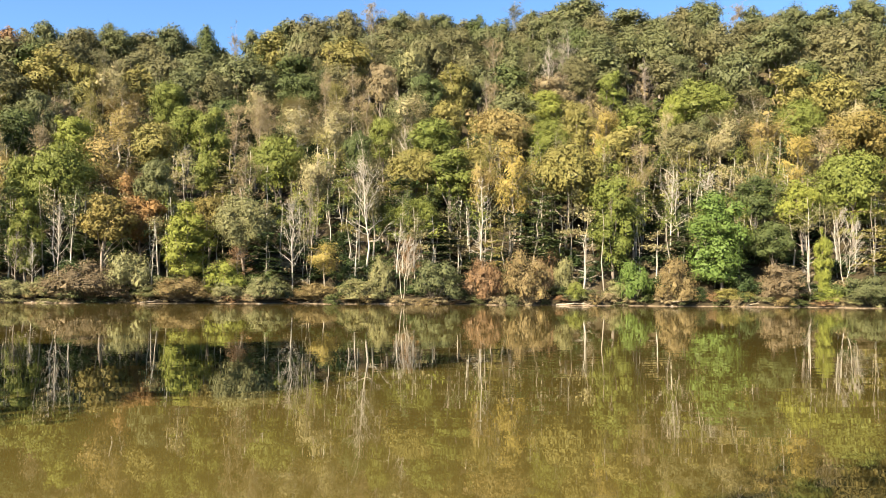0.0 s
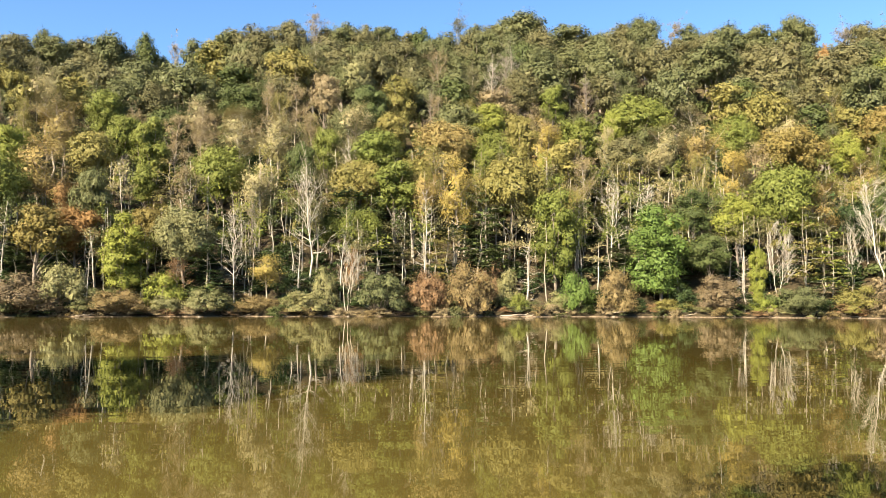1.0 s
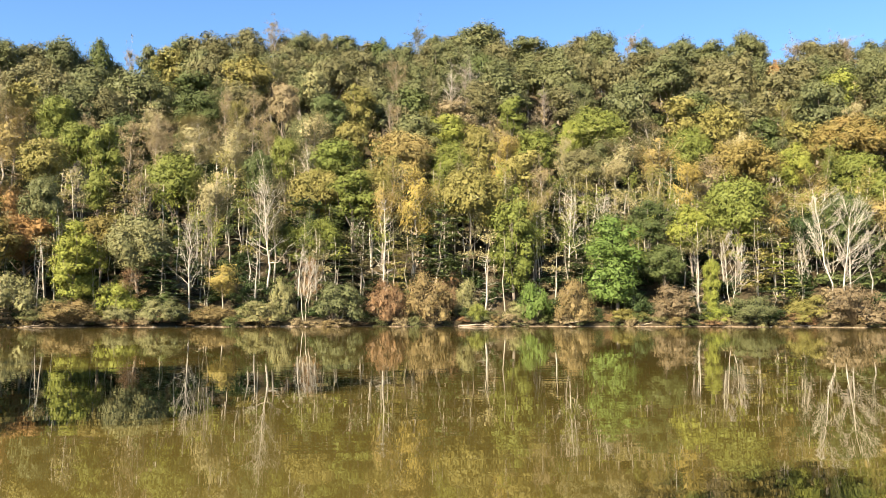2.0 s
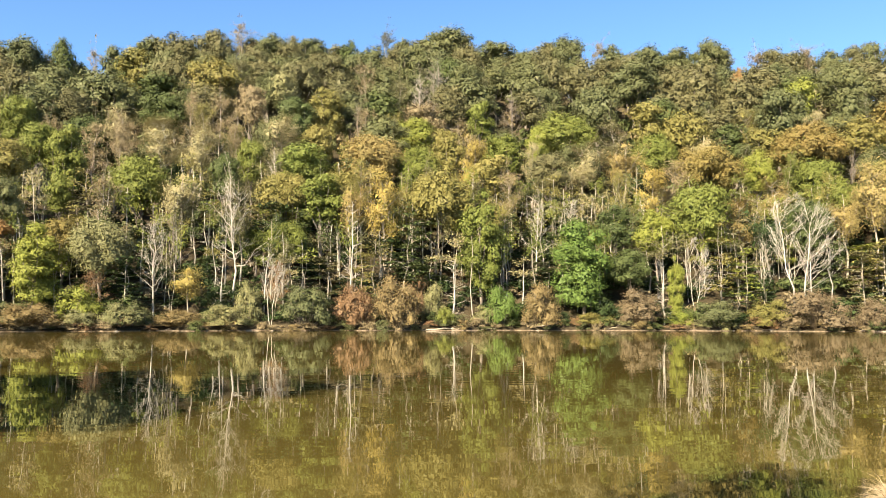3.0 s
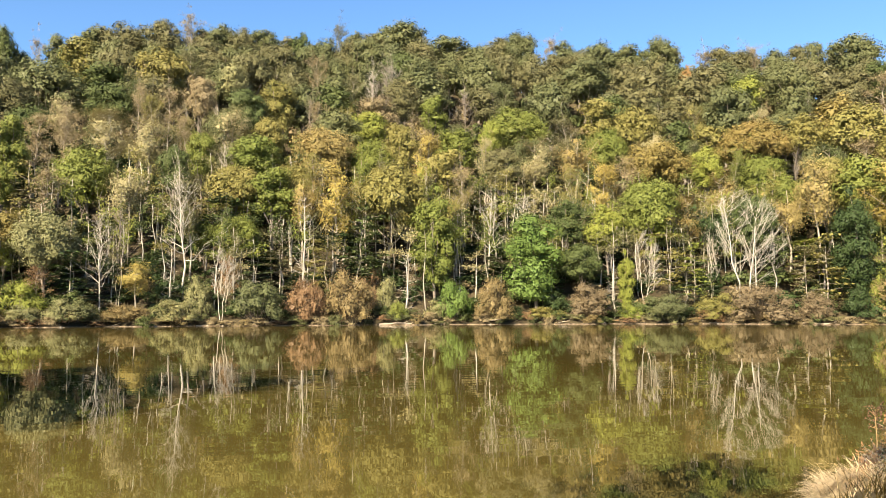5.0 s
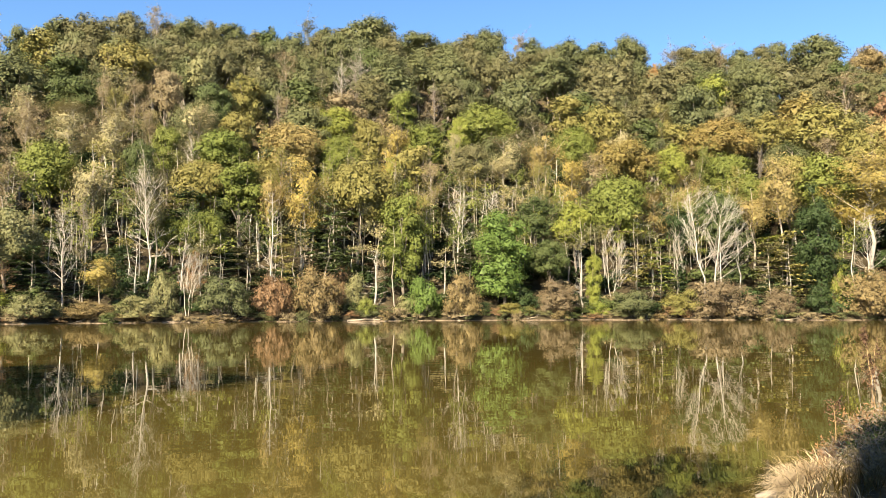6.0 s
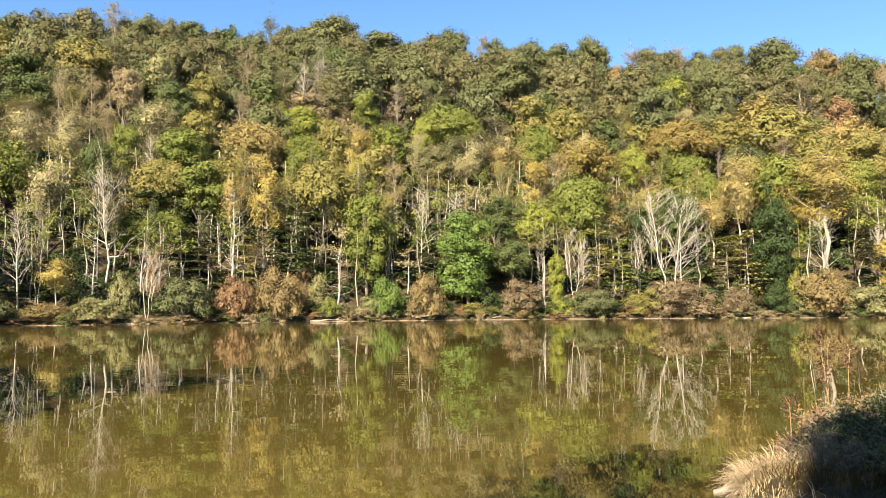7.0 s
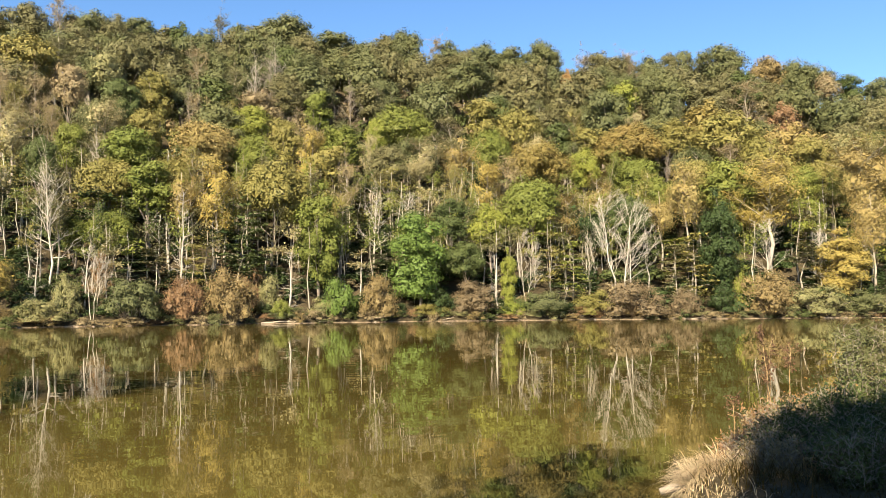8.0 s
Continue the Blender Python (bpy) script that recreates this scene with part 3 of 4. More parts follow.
grow("round", "moss", [(171.8, 152.5, 16.3, 9.4), (-38.9, 164, 17, 15), (-48.4, 153.4, 17, 9.3), (46.9, 179.2, 17, 12.7), (70.8, 173.9, 17, 15.4), (58.2, 162.7, 17, 11.8), (93.2, 153, 17, 12.8), (33.4, 166.9, 17, 10.5), (113.4, 160.1, 16, 13.4), (138.2, 144.1, 16, 12.3), (144, 138.4, 16, 14.2), (-68.1, 135.4, 16, 6.2), (-49.8, 164.3, 15, 10.6), (-40.5, 115.9, 15, 5.9)])
grow("round", "oak", [(-71, 190.3, 14.4, 8.4), (-33.1, 199.5, 15.3, 11.6), (-24.1, 199.4, 15.1, 11.6), (-6.2, 200.8, 13.7, 9.1), (114.6, 183.3, 14.7, 8.3), (-82.8, 184, 13.4, 8.6), (129.1, 177.5, 14.3, 6.9), (2.9, 183.1, 17, 9.5), (5.5, 173.9, 17, 6.7), (-43.6, 156, 17, 9.3), (26.3, 160.6, 17, 9.4), (60, 178.6, 17, 13.4), (80.9, 164.7, 17, 13.1), (89.9, 162.1, 17, 13.2), (147.2, 132.2, 16, 10.8), (121.9, 158.3, 16, 10.4), (-80.4, 151.1, 15, 8.9), (-56.9, 165, 15, 10.1)])
grow("round", "dark", [(-56.5, 194.5, 18.2, 6.4), (7.7, 203, 15.5, 7.2), (166.9, 156.9, 15.8, 9.1), (-27.9, 153, 17, 10.2), (-2.7, 150.6, 17, 8.7), (-68.4, 130.6, 15, 8.5), (-14.2, 131.6, 15, 5.6), (78.6, 146.3, 15, 9.1), (47.3, 117.8, 9.5, 7.8)])
grow("sparse", "brown", [(-49.9, 194.8, 15.2, 4.7), (-17.6, 201.3, 17.6, 7.8), (69.9, 199.4, 14.8, 7), (108.9, 187.9, 15.6, 10.4), (120.2, 180.6, 14.9, 8.9), (10.4, 175, 17, 8.4), (126.7, 148.6, 16, 12.8), (-60.4, 122.1, 15, 6), (-37, 144.4, 15, 8.6), (-31.9, 139.2, 15, 5.9), (-14.1, 142.7, 15, 6.3), (-29.3, 121.4, 15, 7.2), (9, 154.7, 15, 7.4), (31.6, 130.1, 16.2, 5.7)])
grow("sparse", "oak", [(17.1, 202.2, 16.2, 8.3), (16.4, 163.9, 17, 6.8), (57.9, 150.9, 15, 12.2)])
grow("round", "redbrown", [(-96.6, 180.6, 14.9, 8.4), (126.7, 136.7, 16, 8.2)])
grow("round", "rustgrey", [(150.7, 166.1, 15.8, 12.9)])
grow("round", "brown", [(161.3, 158.2, 14.1, 7.7), (-12.6, 161.2, 17, 7.3)])
grow("round", "olive", [(-38.4, 180.2, 17, 9.6), (-20.7, 171.9, 17, 13.3), (65.7, 154.5, 17, 10.6), (109.2, 132.9, 16, 16.5), (-75.3, 157.9, 16, 14.4), (-59.3, 156.4, 16, 8), (-68.1, 154.1, 15, 6.9), (-45.3, 129.3, 15, 8.5), (-40.5, 117.5, 12, 5.5), (1, 146.7, 15, 7.4), (71.7, 151.1, 15, 11.5), (84.5, 143.2, 15, 9.1), (18.8, 125.7, 17, 13.1), (117.9, 121.3, 15, 11.6), (111, 126.3, 15, 10.4)])
grow("round", "sage", [(-6.5, 167.5, 17, 7.6), (-27.4, 113.6, 12.3, 8.8), (127, 122.7, 15, 11.1)])
grow("round", "rust", [(94.6, 171.4, 17, 4), (-42, 114, 10.4, 9.7)])
grow("round", "yellowgreen", [(101.1, 157.5, 17, 9.7), (-57.4, 126.4, 15, 6.7), (18.5, 152.3, 15, 8.6), (41.3, 148.6, 15, 5.3), (78.3, 134.7, 15, 6.6)])
grow("bare", "grey", [(24.1, 168.7, 17, 9.3), (-54.5, 104.8, 8.6, 4), (-19.1, 119.6, 12.1, 3.8), (8, 156.5, 16, 5.4), (40.7, 164.6, 16, 6.5), (96.7, 135.3, 10, 4.8)])
grow("round", "orange", [(89.4, 137.3, 16, 14.6), (109.5, 140, 16, 10.2), (-45.1, 109.1, 13.1, 8.1), (-33.2, 116.9, 11.3, 5.8), (67.5, 134.9, 15, 13.6)])
grow("round", "gold", [(117.8, 125.4, 16, 13), (9.7, 140.1, 15, 12)])
grow("round", "green", [(-49.8, 147.7, 16, 7.5), (-43.5, 137.9, 15, 7.3), (-37, 128.9, 12, 5.1), (-53.7, 115, 15.3, 10.4), (-57.6, 112.7, 14.9, 6.4), (-10.5, 140.6, 15, 6), (-25.4, 129, 15, 10.1), (0.5, 127.3, 15, 9.8), (32.3, 158.5, 15, 6.9), (33.3, 145.7, 15, 9.2), (48.2, 152.3, 15, 13.8), (63.2, 144.5, 15, 10.4), (86, 130.4, 12, 10.7), (-3.6, 120.7, 10, 7.6), (-8.6, 124.1, 8.6, 5.5), (60.2, 121.6, 16.6, 11.3), (92.8, 113.1, 18.7, 11)])
grow("poplar", "gold", [(-54.9, 137.6, 16, 8.1), (-50.2, 121.8, 15, 8.3), (-61.4, 115.3, 15, 5.4), (55.5, 140.9, 15, 8.9), (77.7, 128.6, 12, 6.2), (5.7, 127, 14.9, 5.6), (68.4, 122.9, 13, 6.9), (112.5, 104, 22.9, 14.7), (85.8, 115.1, 17.8, 7.3), (82.7, 117.6, 14.2, 7.9), (107.6, 97.2, 18, 7.9)])
grow("poplar", "pale", [(-62, 152.5, 15, 6.8), (-25.6, 143.6, 15, 10), (-18.8, 139.3, 15, 8.7), (-5.5, 144.7, 15, 7.3), (-19.8, 126.2, 15, 7), (47.9, 141.7, 15, 8.2)])
grow("poplar", "rust", [(-46.4, 120.1, 12, 4.8)])
grow("fan", "white", [(-41.3, 132.9, 10, 6.1), (-5.6, 113.1, 9.8, 4.7), (56, 115.3, 12.7, 5.3), (68.8, 109.5, 19.2, 12.1)])
grow("full", "green", [(-54.3, 107.3, 11.5, 5.3), (25, 121.1, 17.9, 7.8)])
grow("full", "yellowgreen", [(-34.6, 110.6, 12.2, 7), (53.3, 116, 10.2, 3.1)])
grow("tiered", "fir", [(-24.1, 111.6, 8.4, 7.2)])
grow("bare", "white", [(-50, 107, 11.3, 3.4), (-52.5, 105.5, 7.1, 2.4), (-6, 134.9, 15, 3.7), (28.4, 166.1, 12, 5.8), (-10.7, 118.1, 18.4, 7.5), (-20.4, 112.2, 14.3, 4.8), (34.2, 124.3, 14, 5.8), (40.7, 127.3, 13.3, 6.4), (26.4, 169.7, 16, 7.1), (21.8, 169.8, 16, 6.6), (99.6, 100.3, 11.9, 5), (94, 105.1, 13.1, 6), (67.5, 115.2, 11.4, 3.3)])
grow("sparse", "redbrown", [(-27.9, 111.7, 6.7, 4.7)])
grow("layered", "white", [(-38, 107.5, 9.3, 2), (5.4, 115, 17.2, 5), (51.1, 115.1, 9.3, 3.5), (20, 116.8, 9, 4.9)])
# understorey foliage coloured dark to deepen the shade below the canopy
grow("tiered", "dark", [(-56.5, 107.2, 12.6, 5.8), (-48.1, 110.4, 6.4, 5.8), (-1, 115.9, 6.5, 6.7), (15, 123.3, 14.6, 8.5), (12.9, 119.9, 11, 9.1), (35.5, 121.4, 6.5, 6.9)])
grow("poplar", "yellow", [(26.7, 138.8, 15, 6), (55.2, 130.4, 15, 6), (-16.3, 112.4, 7, 4.8), (10.1, 124.3, 16.1, 7.2), (97.7, 108.7, 19, 14)])
grow("sparse", "pale", [(38.2, 140.5, 15, 6.4)])
grow("sparse", "rust", [(-5, 115.2, 8.5, 3.5)])
grow("layered", "oak", [(-12.1, 114.1, 9.3, 3.9)])
grow("tiered", "oak", [(2.2, 118.3, 8.2, 5.8), (78.7, 107.8, 10.5, 4.9), (97.5, 101.7, 8.5, 8.9)])
grow("full", "leafy", [(40, 117.5, 16.7, 9.9)])
grow("tiered", "olive", [(61, 116.2, 13.1, 6.5), (7, 117.6, 9.9, 4.8), (81, 106.6, 12.1, 8.4)])
grow("tiered", "yellowgreen", [(64.2, 115, 9.6, 5.8)])
grow("full", "fir", [(84.4, 104.5, 18.9, 7.7)])
grow("full", "yellow", [(102.3, 98.7, 12.3, 9.7)])
grow("shrub", "sage", [(-53.9, 103.7, 2.6, 5.9), (-50.3, 104.1, 2.2, 5.1), (-41.2, 107.8, 7, 9), (-28.5, 109.1, 2.2, 5.4), (-23.8, 109.3, 3, 5.7), (-11.3, 112, 3, 6.5), (-8.5, 115.4, 5.8, 4.8), (17.2, 116.9, 6.2, 4.2), (24.6, 116.4, 3.1, 4.4), (95.8, 97.7, 4.8, 10.5)])
grow("shrub", "umber", [(-45.5, 105, 5.3, 10.4), (47.4, 115.8, 5.1, 8.9), (70.6, 107.7, 5.7, 10.9), (78.3, 105.4, 4.4, 5.6)])
grow("shrub", "moss", [(-37.6, 106.4, 1.9, 4.8), (-23.2, 110.2, 3.7, 6.9), (-0.9, 112.7, 6.3, 8), (57.4, 111.3, 4.1, 7.2), (103.9, 95.2, 3.9, 8.7)])
grow("shrub", "rustgrey", [(-34, 107.4, 3, 9.4), (-17.2, 112.1, 2.3, 7.2), (11.3, 114.4, 7.7, 8.2), (32.3, 114.7, 6.5, 6.4), (89.9, 101.2, 7.6, 11.3)])
grow("shrub", "yellowgreen", [(-29.7, 111.2, 5.1, 6.3), (53.3, 113.9, 2.3, 4.5), (87.5, 103.6, 6.3, 4.6)])
grow("shrub", "redbrown", [(5.7, 114.5, 6.3, 6.6), (15.1, 119.5, 6.3, 4.5)])
grow("shrub", "green", [(18.5, 114.8, 3, 3.3)])
grow("shrub", "leafy", [(26.6, 116, 6.5, 5.9)])
grow("shrub", "olive", [(40.7, 116.3, 2.1, 7.1), (65.8, 111.3, 4.5, 8.2)])
grow("shrub", "fir", [(58.7, 111.7, 2.8, 5.2), (83.3, 102.9, 4.4, 5.6)])

# ---- the rest of the wood: rows of trees up the slope, each band with its own mix ----
BANDS = [
    (12, "tiered round round poplar sparse".split(), "green olive dark dark oak fir yellowgreen".split()),
    (28, "round round poplar sparse sparse tiered".split(), "olive green dark oak oak pale olive green yellowgreen brown".split()),
    (48, "round round poplar sparse sparse".split(), "olive oak olive pale moss green moss brown brown".split()),
    (66, "far far far sparse".split(), "oak oak moss moss oak moss dark".split()),
    (200, "far far far far".split(), "oak oak oak moss moss oak moss dark".split()),
]


def hides(az, r, high, wide, z, share=1.0):
    """Whether a tree here would stand before the crown of one that is placed already, or too close to it."""
    x, y = r * math.sin(radians(az)), r * math.cos(radians(az))
    el = math.degrees(math.atan2(z + high * 0.7 - EYE_Z, r))
    for hx, hy, hh, hw, haz, hr, hz in placed:
        gap = math.hypot(x - hx, y - hy)
        if gap < 0.22 * (wide + hw):
            return True
        if r < hr + 1 and gap < 22:
            hel = math.degrees(math.atan2(hz + hh * 0.72 - EYE_Z, hr))
            da, de = math.degrees((hw * 0.45 + wide * 0.15) / hr), math.degrees((hh * 0.26 + high * 0.08) / hr)
            if ((az - haz) / da) ** 2 + ((el - hel) / de) ** 2 < share:
                return True
    return False


placed = list(STANDING)
s = 11.0
while s < SLOPE_RUN + 7:
    gap = 5.6 if s < 62 else 6.4
    az = -36.0 + chance.uniform(0, 3)
    while az < 57:
        r = bank_radius(az) + s + chance.uniform(-2.5, 2.5)
        kinds, colours = next((k, c) for limit, k, c in BANDS if s <= limit)
        kind, colour = chance.choice(kinds), chance.choice(colours)
        high, wide = chance.uniform(12.5, 18) if kind != "tiered" else chance.uniform(7, 11), chance.uniform(7.0, 10.5)
        if s > 62:
            wide *= 1.12
        if kind in ("poplar", "sparse"):
            wide *= 0.75
        if s > 80:
            high = chance.uniform(12, 15.4)
        if s > 80 and chance.random() < 0.05:
            colour = chance.choice(["brown", "olive", "dark"])
        x, y = r * math.sin(radians(az)), r * math.cos(radians(az))
        if not hides(az, r, high, wide, ground_height(x, y), 0.8):
            plant(kind, colour, x, y, high, wide)
        az += math.degrees(gap / r) * chance.uniform(0.8, 1.25)
    s += gap * 0.95
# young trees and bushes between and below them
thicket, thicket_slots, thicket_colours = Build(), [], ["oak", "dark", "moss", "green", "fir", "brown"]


def thicken(colour, x, y, high, wide, form=""):
    """Adds one bush to the undergrowth of the slope."""
    wood, leaves = chance.choice(stock_of(form or ("bush" if math.hypot(x, y) < 128 else "thicket")))
    m = Matrix.LocRotScale((x, y, ground_height(x, y) - 0.05), Euler((0, 0, chance.uniform(0, 6.28))), (wide / 6, wide / 6, high / 4))
    turn, base = np.array(m.to_3x3()), len(thicket.points)
    co = np.empty(len(leaves.vertices) * 3)
    leaves.vertices.foreach_get("co", co)
    thicket.points.extend(map(tuple, (co.reshape(-1, 3) @ turn.T + np.array(m.translation)).tolist()))
    thicket.faces.extend((base + 3 * i, base + 3 * i + 1, base + 3 * i + 2) for i in range(len(leaves.polygons)))
    thicket_slots.extend([thicket_colours.index(colour)] * len(leaves.polygons))


s = 4.5
while s < SLOPE_RUN + 6:
    az = -34.0 + chance.uniform(0, 3)
    while az < 55:
        r = bank_radius(az) + s + chance.uniform(-1.5, 1.5)
        x, y = r * math.sin(radians(az)), r * math.cos(radians(az))
        # lower slope in fir and dark leaves, standing in for shade under the canopy
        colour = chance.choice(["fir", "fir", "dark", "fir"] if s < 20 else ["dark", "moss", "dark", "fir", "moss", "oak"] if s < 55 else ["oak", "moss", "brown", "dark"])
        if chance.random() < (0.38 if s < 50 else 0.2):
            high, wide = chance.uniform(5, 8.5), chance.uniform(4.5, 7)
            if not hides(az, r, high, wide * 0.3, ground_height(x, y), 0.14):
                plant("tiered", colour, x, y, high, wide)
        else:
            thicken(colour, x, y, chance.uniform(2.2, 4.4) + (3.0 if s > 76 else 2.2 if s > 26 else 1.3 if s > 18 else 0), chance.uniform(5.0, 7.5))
        az += math.degrees((5.2 if s < 60 else 8.0) / r) * chance.uniform(0.7, 1.3)
    s += 5.2 if s < 60 else 8.0
# low bushes whose dark leaf colours paint the shade between the trunks
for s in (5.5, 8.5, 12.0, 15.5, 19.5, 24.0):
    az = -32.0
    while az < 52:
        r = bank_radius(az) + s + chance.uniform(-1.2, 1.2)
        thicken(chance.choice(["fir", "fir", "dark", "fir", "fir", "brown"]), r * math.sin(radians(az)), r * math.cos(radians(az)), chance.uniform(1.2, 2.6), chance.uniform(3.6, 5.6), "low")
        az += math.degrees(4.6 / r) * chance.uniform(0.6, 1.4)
for back, tall in ((0.0, 0.0), (9.0, 1.5)):
    az = -33.0
    while az < 54:
        r = bank_radius(az) + SLOPE_RUN + back + chance.uniform(-5, 4)
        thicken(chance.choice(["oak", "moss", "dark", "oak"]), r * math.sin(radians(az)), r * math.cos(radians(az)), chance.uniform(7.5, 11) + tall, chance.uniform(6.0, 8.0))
        az += math.degrees(4.2 / r) * chance.uniform(0.6, 1.4)
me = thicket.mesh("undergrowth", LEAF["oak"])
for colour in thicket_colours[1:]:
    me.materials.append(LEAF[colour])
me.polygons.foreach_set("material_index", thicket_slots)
tagged(new("undergrowth", me), "dense undergrowth of bushes on the wooded slope, coloured dark for the shade under the trees", "undergrowth", kind="stuff")
# slender trunks in the half-dark behind the bank
for i in range(340):
    az, s = chance.uniform(-31, 51), chance.uniform(4.0, 24)
    r = bank_radius(az) + s
    x, y = r * math.sin(radians(az)), r * math.cos(radians(az))
    high = chance.uniform(8, 14)
    if not hides(az, r, high, 2.0, ground_height(x, y), 0.25):
        plant("pole", chance.choice(["green", "olive", "oak", "yellowgreen", "dark", "pale"]), x, y, high, chance.uniform(3.0, 5.0), chance.choice(["white", "white", "white", "pale"]))
# low growth along the water's edge
az = -31.0
while az < 52:
    r = bank_radius(az) + chance.uniform(0.15, 1.4)
    x, y = r * math.sin(radians(az)), r * math.cos(radians(az))
    plant("bush", chance.choice(["sage", "moss", "rustgrey", "brown", "moss", "brown", "dark", "redbrown"]), x, y, chance.uniform(0.7, 1.8), chance.uniform(2.4, 4.4))
    az += math.degrees(1.75 / r) * chance.uniform(0.6, 1.5)
# a second row, its leaves kept dark to read as shade behind the shrubs
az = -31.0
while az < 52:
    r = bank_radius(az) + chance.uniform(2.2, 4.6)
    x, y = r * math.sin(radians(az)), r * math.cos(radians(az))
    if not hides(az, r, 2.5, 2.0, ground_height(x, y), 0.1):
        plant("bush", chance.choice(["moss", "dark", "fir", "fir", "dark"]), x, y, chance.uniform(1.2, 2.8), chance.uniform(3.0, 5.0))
    az += math.degrees(2.8 / r) * chance.uniform(0.6, 1.5)


# ---- driftwood and stones along the far shore ----
def driftwood(az, s, long, thick, turn, seed, rise=0.0):
    """A bleached log with a stub or two."""
    rng, b = np.random.RandomState(seed), Build()
    path = bent_path((-long / 2, 0, 0), (long / 2, 0, rise), rng, 5, 0.02)
    b.tube(path, [thick * f for f in (1.0, 0.95, 0.85, 0.7, 0.55, 0.35)], 7)
    for _ in range(2):
        q = path[rng.randint(2, 5)]
        b.tube([q, q + Vector((rng.uniform(0.2, 0.8), rng.normal() * 0.3, rng.uniform(0.1, 0.6)))], [thick * 0.4, thick * 0.15], 5)
    r = bank_radius(az) + s
    ob = new("driftwood_log", b.mesh("driftwood_log", DRIFT, True))
    x, y = r * math.sin(radians(az)), r * math.cos(radians(az))
    ob.matrix_world = pose(x, y, ground_height(x, y) + thick * 0.5, 0, 0, turn - az)
    return tagged(ob, "bleached driftwood log lying on the muddy shore", "log", "driftwood on the far shore")


for i, (az, s, long, thick, turn, rise) in enumerate((
        (0.3, 0.5, 2.6, 0.10, -8, 0.5), (9.2, 0.4, 5.5, 0.13, 2, 0.0), (11.6, 0.5, 4.2, 0.12, -3, 0.1), (15.6, 0.6, 3.6, 0.11, -16, 0.7), (16.3, 0.7, 2.8, 0.08, 22, 0.9),
        (25.5, 0.4, 4.0, 0.11, 3, 0.0), (30.5, 0.5, 3.2, 0.10, -4, 0.1), (36.8, 0.5, 5.0, 0.12, 3, 0.0), (45.0, 0.4, 6.0, 0.14, 2, 0.0), (-9.5, 0.5, 3.0, 0.09, 6, 0.1),
        (-19.5, 0.5, 2.4, 0.09, -5, 0.2), (-25.0, 0.5, 3.4, 0.10, 3, 0.0), (-3.8, 0.4, 2.2, 0.08, 10, 0.0), (20.5, 0.5, 2.0, 0.09, -9, 0.4))):
    driftwood(az, s, long, thick, turn, 300 + i, rise)


def stone_mesh(seed):
    bm = bmesh.new()
    bmesh.ops.create_icosphere(bm, subdivisions=2, radius=1)
    for v in bm.verts:
        v.co *= 1 + 0.28 * noise.noise(v.co * 1.4 + Vector((seed * 3.1, 0, 0)))
        v.co.z *= 0.6
    me = bpy.data.meshes.new("stone")
    bm.to_mesh(me)
    bm.free()
    me.materials.append(STONE)
    return me


stones = [stone_mesh(i) for i in range(3)]
for i in range(26):
    az = chance.uniform(-29, 50)
    r = bank_radius(az) + chance.uniform(0.1, 0.8)
    x, y = r * math.sin(radians(az)), r * math.cos(radians(az))
    ob = tagged(new("stone", stones[i % 3]), "pale rounded stone on the muddy lake shore", "stone", "stones on the far shore")
    size = chance.uniform(0.10, 0.26)
    ob.matrix_world = Matrix.LocRotScale((x, y, ground_height(x, y) + size * 0.2), Euler((0, 0, chance.uniform(0, 6))), (size * 1.3, size, size))


# ---- the near bank: dry grass, weeds and bushes, and unseen trees added behind the camera to shade it ----
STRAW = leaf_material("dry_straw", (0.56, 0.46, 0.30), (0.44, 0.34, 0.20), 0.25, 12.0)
# blade colour lowered well below dry grass so the shade on it reads deep
SHADED_BLADE = leaf_material("shaded_grass_blade", (0.04, 0.033, 0.008), (0.07, 0.048, 0.012), 0.25, 12.0)
SEED = leaf_material("seed_head", (0.075, 0.044, 0.03), (0.125, 0.075, 0.045), 0.2, 40.0)
STALK = rough_material("weed_stalk", (0.34, 0.24, 0.13), (0.24, 0.16, 0.08), 4.0, 0.3)


def blades(b, root, way, long, wide, rng, bend):
    """One grass blade: a narrow strip that arches over along its way and ends in a point."""
    side = Vector((-way.y, way.x, 0))
    if side.length < 1e-3:
        side = Vector((1, 0, 0))
    side = side.normalized() * wide * 0.5
    base = len(b.points)
    p, d = Vector(root), way.normalized()
    for i in range(4):
        w = (1.0, 0.85, 0.55)[i] if i < 3 else 0.0
        if i < 3:
            b.points.append(tuple(p - side * w))
            b.points.append(tuple(p + side * w))
        else:
            b.points.append(tuple(p))
        p = p + d * (long / 3)
        d = (d + Vector((way.x * 0.3, way.y * 0.3, -bend))).normalized()
    b.faces += [(base, base + 1, base + 3, base + 2), (base + 2, base + 3, base + 5, base + 4), (base + 4, base + 5, base + 6)]


def meadow(name, material, count, region, long, wide, bend, lean, seed, label):
    """Grass over a stretch of the bank: region gives a place, or None where nothing grows."""
    rng, b = np.random.RandomState(seed), Build()
    while len(b.faces) < 3 * count:
        spot = region(rng)
        if spot is None:
            continue
        x, y, tall = spot
        a = rng.uniform(0, 2 * math.pi)
        out = rng.uniform(0.1, 0.9) * lean
        way = Vector((math.cos(a) * out - 0.12, math.sin(a) * out - 0.05, 1.0))
        blades(b, (x, y, ground_height(x, y) - 0.03), way, long * tall * rng.uniform(0.5, 1.2), wide * rng.uniform(0.7, 1.4), rng, bend * rng.uniform(0.4, 1.5))
    return tagged(new(name, b.mesh(name, material)), label, "grass", kind="stuff")


